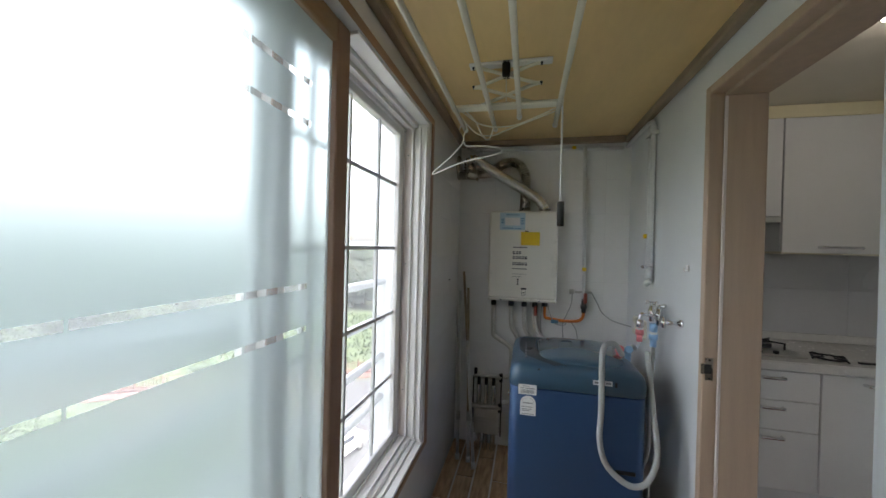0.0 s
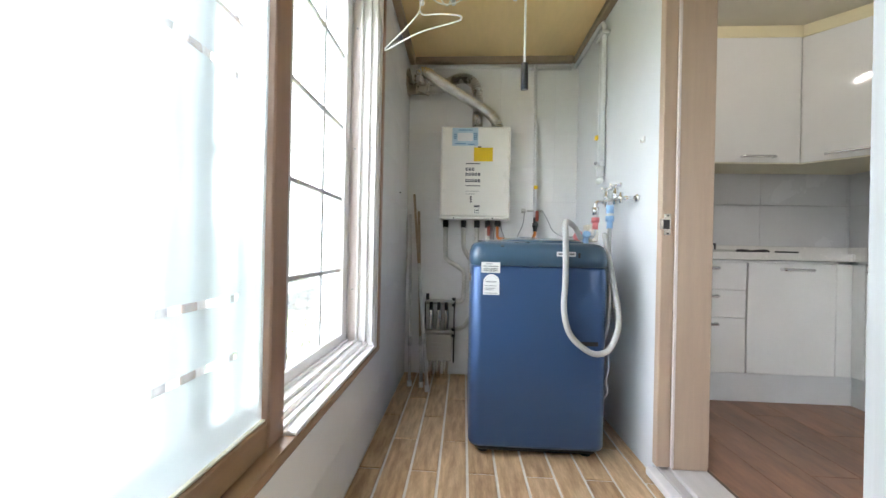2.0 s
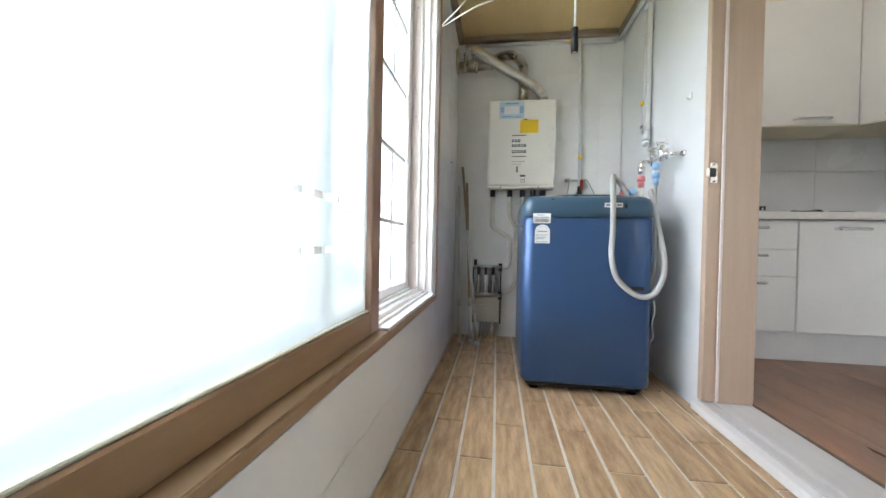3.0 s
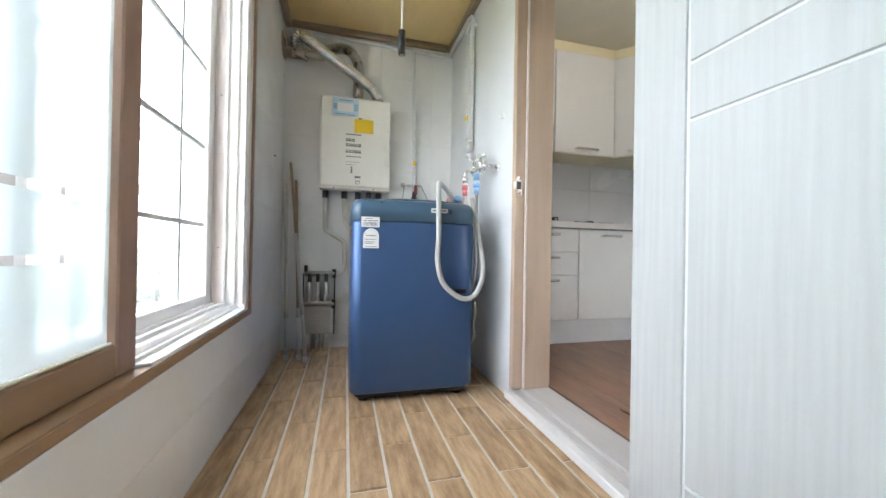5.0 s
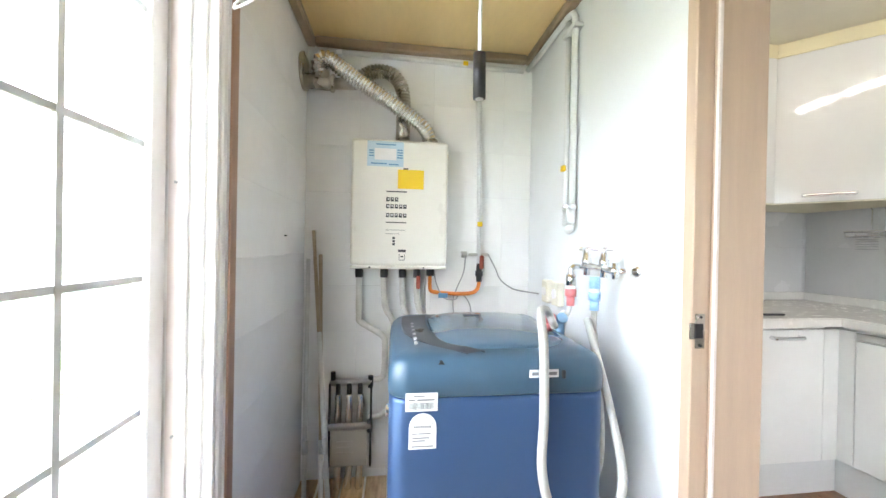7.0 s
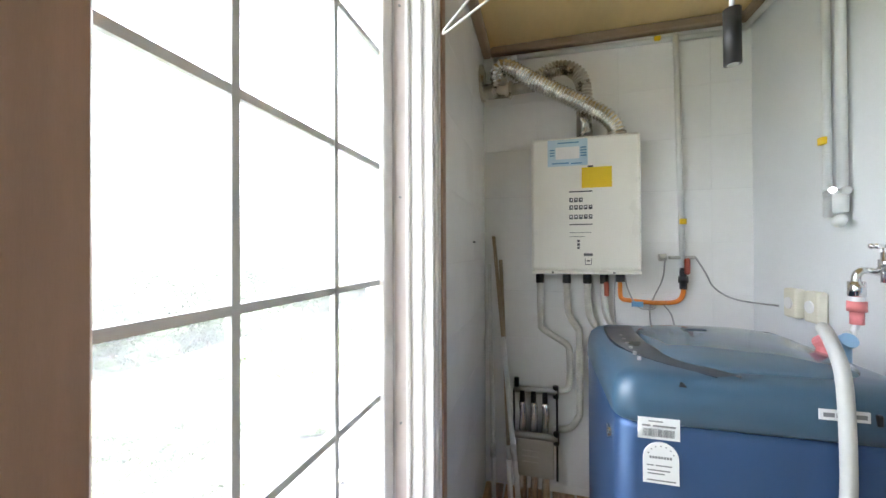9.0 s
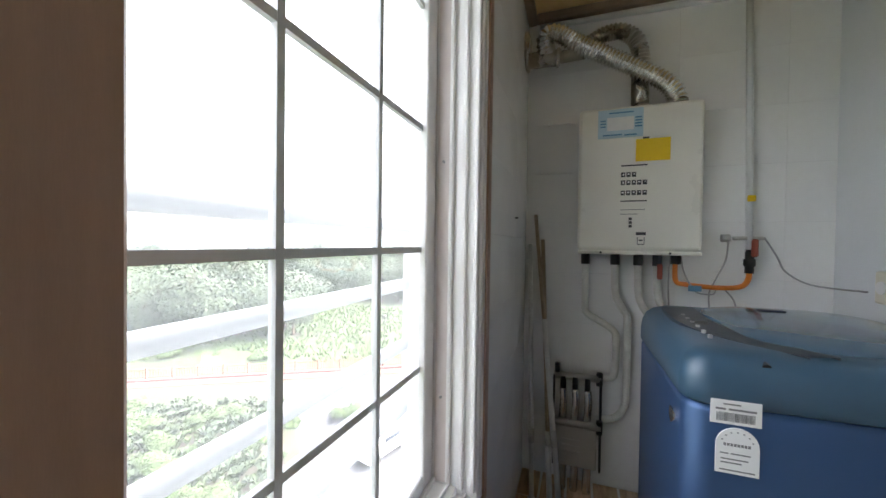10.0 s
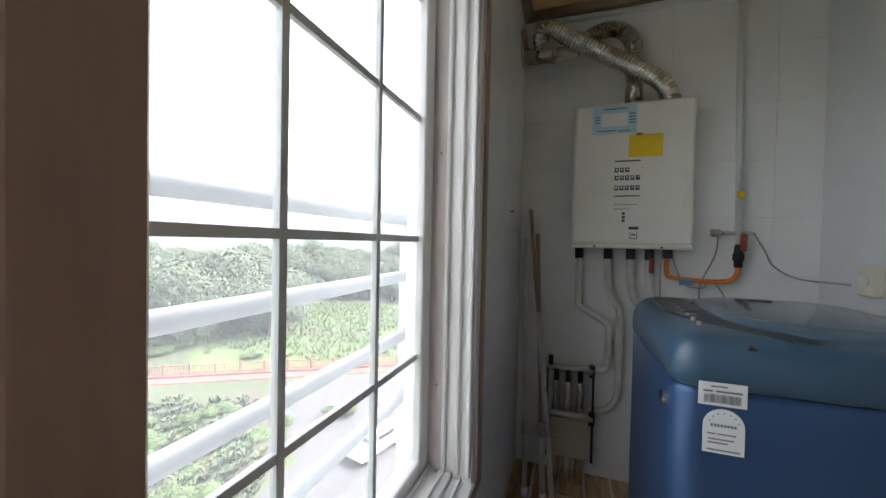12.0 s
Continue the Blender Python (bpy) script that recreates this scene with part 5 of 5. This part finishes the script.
for k in range(70):
    x, y = rnd.uniform(-72, -30), rnd.uniform(24, 44)
    if y < 8.5 + (x + 64.5) * 0.62 + 3.0 or (x > -44 and y > 34):
        continue
    s = rnd.uniform(0.4, 1.5)
    c = copy_thing(bush, Matrix.Identity(4))
    c.matrix_basis = Matrix.LocRotScale((x, y, GZ), Euler((0, 0, rnd.uniform(0, 6.28))), (s, s, s * 0.7))
for k in range(9):
    x, y = -62 + 4.1 * k, 32 + 1.2 * k + (k % 3) * 1.5
    solo("garden_bed", prism([(x, y), (x + 2.8, y + 1.7), (x + 1.2, y + 4.6), (x - 1.6, y + 2.9)], GZ, GZ + 0.07), SOIL, "dug vegetable plot beyond the promenade", "garden", kind="structure")
bm = bmesh.new()
for i in range(16):
    for k in range(30):
        p = Vector((-31 + 1.0 * i + rnd.uniform(-0.1, 0.1), 8.5 + 0.36 * k + rnd.uniform(-0.1, 0.1), GZ))
        for a in range(4):
            d = Vector((math.cos(a * 1.57 + i), math.sin(a * 1.57 + i), 0)) * 0.3
            q = Vector((-d.y, d.x, 0)) * 0.4
            bm.faces.new([bm.verts.new(p), bm.verts.new(p + d * 0.6 + q + Vector((0, 0, 0.3))), bm.verts.new(p + d + Vector((0, 0, 0.35))), bm.verts.new(p + d * 0.6 - q + Vector((0, 0, 0.3)))])
solo("vegetable_rows", bm, LEAF_B, "rows of young green vegetables", "vegetables", kind="stuff")

bm = bmesh.new()
for k in range(2600):
    x, y = rnd.uniform(-48, -10), rnd.uniform(34, 66)
    if y < 40.8 + (x + 12.5) * 0.61 + 1.0:
        continue
    p, h = Vector((x, y, GZ + 0.04)), rnd.uniform(0.25, 0.8)
    for a in range(3):
        d = Vector((math.cos(a * 2.1 + k), math.sin(a * 2.1 + k), 0)) * h * 0.7
        q = Vector((-d.y, d.x, 0)) * 0.35
        bm.faces.new([bm.verts.new(p - q), bm.verts.new(p + q), bm.verts.new(p + d + Vector((0, 0, h)))])
solo("meadow_tufts", bm, LEAF_B, "rough tufts of grass on the meadow", "grass", kind="stuff")
bm = bmesh.new()
for k in range(2200):
    x, y = rnd.uniform(-40, -14.5), rnd.uniform(8, 30)
    if y > 19 + (x + 36) * 0.42 or (x > -20 and y > 21 + (x + 20) * -0.8):
        continue
    p, h = Vector((x, y, GZ + 0.03)), rnd.uniform(0.15, 0.6)
    for a in range(4):
        d = Vector((math.cos(a * 1.57 + k), math.sin(a * 1.57 + k), 0)) * h * 0.8
        q = Vector((-d.y, d.x, 0)) * 0.4
        bm.faces.new([bm.verts.new(p), bm.verts.new(p + d * 0.6 + q + Vector((0, 0, h))), bm.verts.new(p + d + Vector((0, 0, h * 0.9))), bm.verts.new(p + d * 0.6 - q + Vector((0, 0, h)))])
solo("garden_weeds", bm, LEAF_A, "mixed low plants in the vegetable garden", "plants", kind="stuff")

# far hills, with distance haze mixed into their colour
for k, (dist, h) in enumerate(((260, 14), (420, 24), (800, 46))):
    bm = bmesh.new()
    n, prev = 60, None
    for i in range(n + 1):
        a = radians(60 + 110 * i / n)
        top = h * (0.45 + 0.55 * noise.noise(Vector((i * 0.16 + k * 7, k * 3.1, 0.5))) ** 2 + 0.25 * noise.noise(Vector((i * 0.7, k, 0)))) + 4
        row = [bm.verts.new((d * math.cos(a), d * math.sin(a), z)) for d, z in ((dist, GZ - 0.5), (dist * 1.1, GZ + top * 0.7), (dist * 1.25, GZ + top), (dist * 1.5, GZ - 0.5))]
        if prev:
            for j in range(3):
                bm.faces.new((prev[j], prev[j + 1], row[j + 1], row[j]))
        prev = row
    solo("backdrop_hill", bm, HILL, "low wooded hills in the distance, haze put into their colour", "hills", kind="structure", smooth=True)


def car(at, turn):
    c = thing("parked_car", (0, 0, 0), "white hatchback parked on the road", "car")
    side = [(-2.1, 0.35), (-2.15, 0.75), (-1.95, 0.95), (-1.4, 1.0), (-0.75, 1.42), (0.75, 1.45), (1.5, 1.05), (1.95, 0.95), (2.1, 0.7), (2.1, 0.35)]
    rings = [[(x * (1 - 0.03 * abs(w)), w * (0.86 - 0.10 * max(0, z - 0.9) * 1.4), z) for x, z in side] for w in (-1.0, -0.9, 0.9, 1.0)]
    part("body", loft(rings), CARW, c, "white car body")
    for x0, x1, z0, z1 in ((-1.28, -0.76, 1.06, 1.36), (0.84, 1.40, 1.09, 1.38)):
        s = 1 if x0 > 0 else -1
        b = bmesh.new()
        vs = [b.verts.new(p) for p in (((x1 if s > 0 else x0) + s * 0.03, -0.68, z0), ((x1 if s > 0 else x0) + s * 0.03, 0.68, z0), ((x0 if s > 0 else x1) + s * 0.03, 0.6, z1), ((x0 if s > 0 else x1) + s * 0.03, -0.6, z1))]
        b.faces.new(vs)
        part("windscreen", b, PANEL, c, "dark glass")
    for w in (-1, 1):
        part("side_glass", box((-0.7, w * 0.83 - 0.02, 1.02), (0.75, w * 0.83 + 0.02, 1.32), 0.01), PANEL, c, "dark glass")
        for x in (-1.3, 1.3):
            tyre = part("wheel", cyl((x, w * 0.68, 0.31), (x, w * 0.86, 0.31), 0.31, 20), BLACK, c, "black tyre")
            part("rim", cyl((x, w * 0.84, 0.31), (x, w * 0.875, 0.31), 0.19, 14), STEEL, tyre)
        part("headlight", ball((1.98, w * 0.62, 0.75), 0.14, squash=(0.6, 1, 0.6)), PAPER, c)
    c.matrix_basis = pose(*at, 0, 0, turn)
    return c


car((-10.9, 21.9, GZ + 0.02), 76)
for x, y in ((-58, 39), (-66, 36)):
    net = thing("net_tunnel", (x, y, GZ), "low pale net tunnel over a vegetable plot", "net tunnel", "net tunnels")
    rings = [[(x + 1.2 * u, y + 0.75 * u + 1.1 * math.cos(a), GZ + 1.2 * math.sin(a)) for a in [math.pi * k / 8 for k in range(9)]] for u in range(6)]
    part("cover", loft(rings), CONCRETE, net, "pale net cover")
hut = thing("garden_shed", (-75, 45, GZ), "small white shed among the fields", "shed")
part("wall", box((-77, 43, GZ), (-72, 47, GZ + 2.4)), CONCRETE, hut)
part("roof", prism([(-77.4, 42.6), (-71.6, 42.6), (-71.6, 47.4), (-77.4, 47.4)], GZ + 2.4, GZ + 2.7), PATHM, hut)
part("door", box((-75, 42.96, GZ), (-74, 43.0, GZ + 1.9)), FENCE, hut)
post = thing("street_lamp", (-22, 42, GZ), "dark street lamp beside the meadow path", "street lamp")
part("pole", cyl((-22, 42, GZ), (-22, 42, GZ + 3.6), 0.06, 8), BLACK, post)
part("lantern", box((-22.25, 41.75, GZ + 3.6), (-21.75, 42.25, GZ + 4.1), 0.08), BLACK, post)

# ---- tiles and planks, last ----


def pieces(name, parent, material, cells, axis, face, thick, gap, bevel=0.0015):
    """Flat pieces on a wall or floor: cells are (u0, u1, v0, v1); alike sizes share one mesh."""
    meshes = {}
    for u0, u1, v0, v1 in cells:
        w, h = round(u1 - u0 - gap, 4), round(v1 - v0 - gap, 4)
        if w < 0.004 or h < 0.004:
            continue
        key = (w, h)
        if key not in meshes:
            size = {"x": (thick, w, h), "y": (w, thick, h), "z": (w, h, thick)}[axis]
            bm = box([-s / 2 for s in size], [s / 2 for s in size], bevel)
            me = bpy.data.meshes.new(name)
            bm.to_mesh(me)
            bm.free()
            me.materials.append(material)
            meshes[key] = me
        ob = new(name, meshes[key])
        u, v = (u0 + u1) / 2, (v0 + v1) / 2
        ob.location = {"x": (face, u, v), "y": (u, face, v), "z": (u, v, face)}[axis]
        ob.parent = parent


def grid(u0, u1, v0, v1, w, h, us=0.0, vs=0.0):
    """Cells of a tile grid clipped to a rectangle."""
    out = []
    u = u0 - (us % w)
    while u < u1 - 1e-6:
        v = v0 - (vs % h)
        while v < v1 - 1e-6:
            out.append((max(u, u0), min(u + w, u1), max(v, v0), min(v + h, v1)))
            v += h
        u += w
    return out


pieces("tile", wall_n, TILE, grid(XL, XR, 0.0, ZC - 0.045, 0.40, 0.25, 0.12, 0.21), "y", YB - 0.003, 0.006, 0.0005, 0.0002)
pieces("tile", wall_w, TILE, grid(WY1 + 0.046, YB - 0.006, 0.0, ZC - 0.045, 0.60, 0.25, 0.1, 0.04), "x", XL + 0.001, 0.006, 0.0004, 0.0002)
pieces("tile", wall_w, TILE, grid(YF, WY1 + 0.046, 0.0, WZ0 - 0.029, 6.00, 0.25, 0.0, 0.04), "x", XL + 0.001, 0.006, 0.0004, 0.0002)
pieces("tile", wall_w, TILE, grid(YF, WY1 + 0.046, WZ1 + 0.036, ZC - 0.045, 6.00, 0.25, 0.0, 0.2), "x", XL + 0.001, 0.006, 0.0004, 0.0002)
pieces("splash_tile", wall_kn, SPLASH, grid(1.70, KX1, 1.0, 1.56, 0.60, 0.30, 0.2, 0.0), "y", KY1 - 0.004, 0.008, 0.0015, 0.0008)
pieces("splash_tile", wall_ke, SPLASH, grid(1.45, KY1 - 0.01, 1.0, 1.56, 0.60, 0.30, 0.2, 0.0), "x", KX1 - 0.004, 0.008, 0.0015, 0.0008)
cells = []
w, ln = 0.1197, 0.4955
for i in range(11):
    u = 0.0803 + i * w
    v = 1.862 - 7 * ln + (0.248 if i % 2 else 0.0)
    while v < YB:
        a, bb = max(u, XL), min(u + w, XR)
        if bb > a:
            cells.append((a, bb, max(v, YF), min(v + ln, YB)))
        v += ln
pieces("floor_tile", floor, PLANK, cells, "z", -0.004, 0.008, 0.011)
cells = []
for i in range(10):
    u = XK + i * 0.19
    v = 0.3 - (0.0, 0.7, 0.35, 1.0)[i % 4]
    while v < 3.14:
        cells.append((u, min(u + 0.19, KX1), max(v, 0.3), min(v + 1.2, 3.14)))
        v += 1.2
pieces("plank", kfloor, KPLANK, cells, "z", KZ0 - 0.003, 0.008, 0.0012, 0.0008)
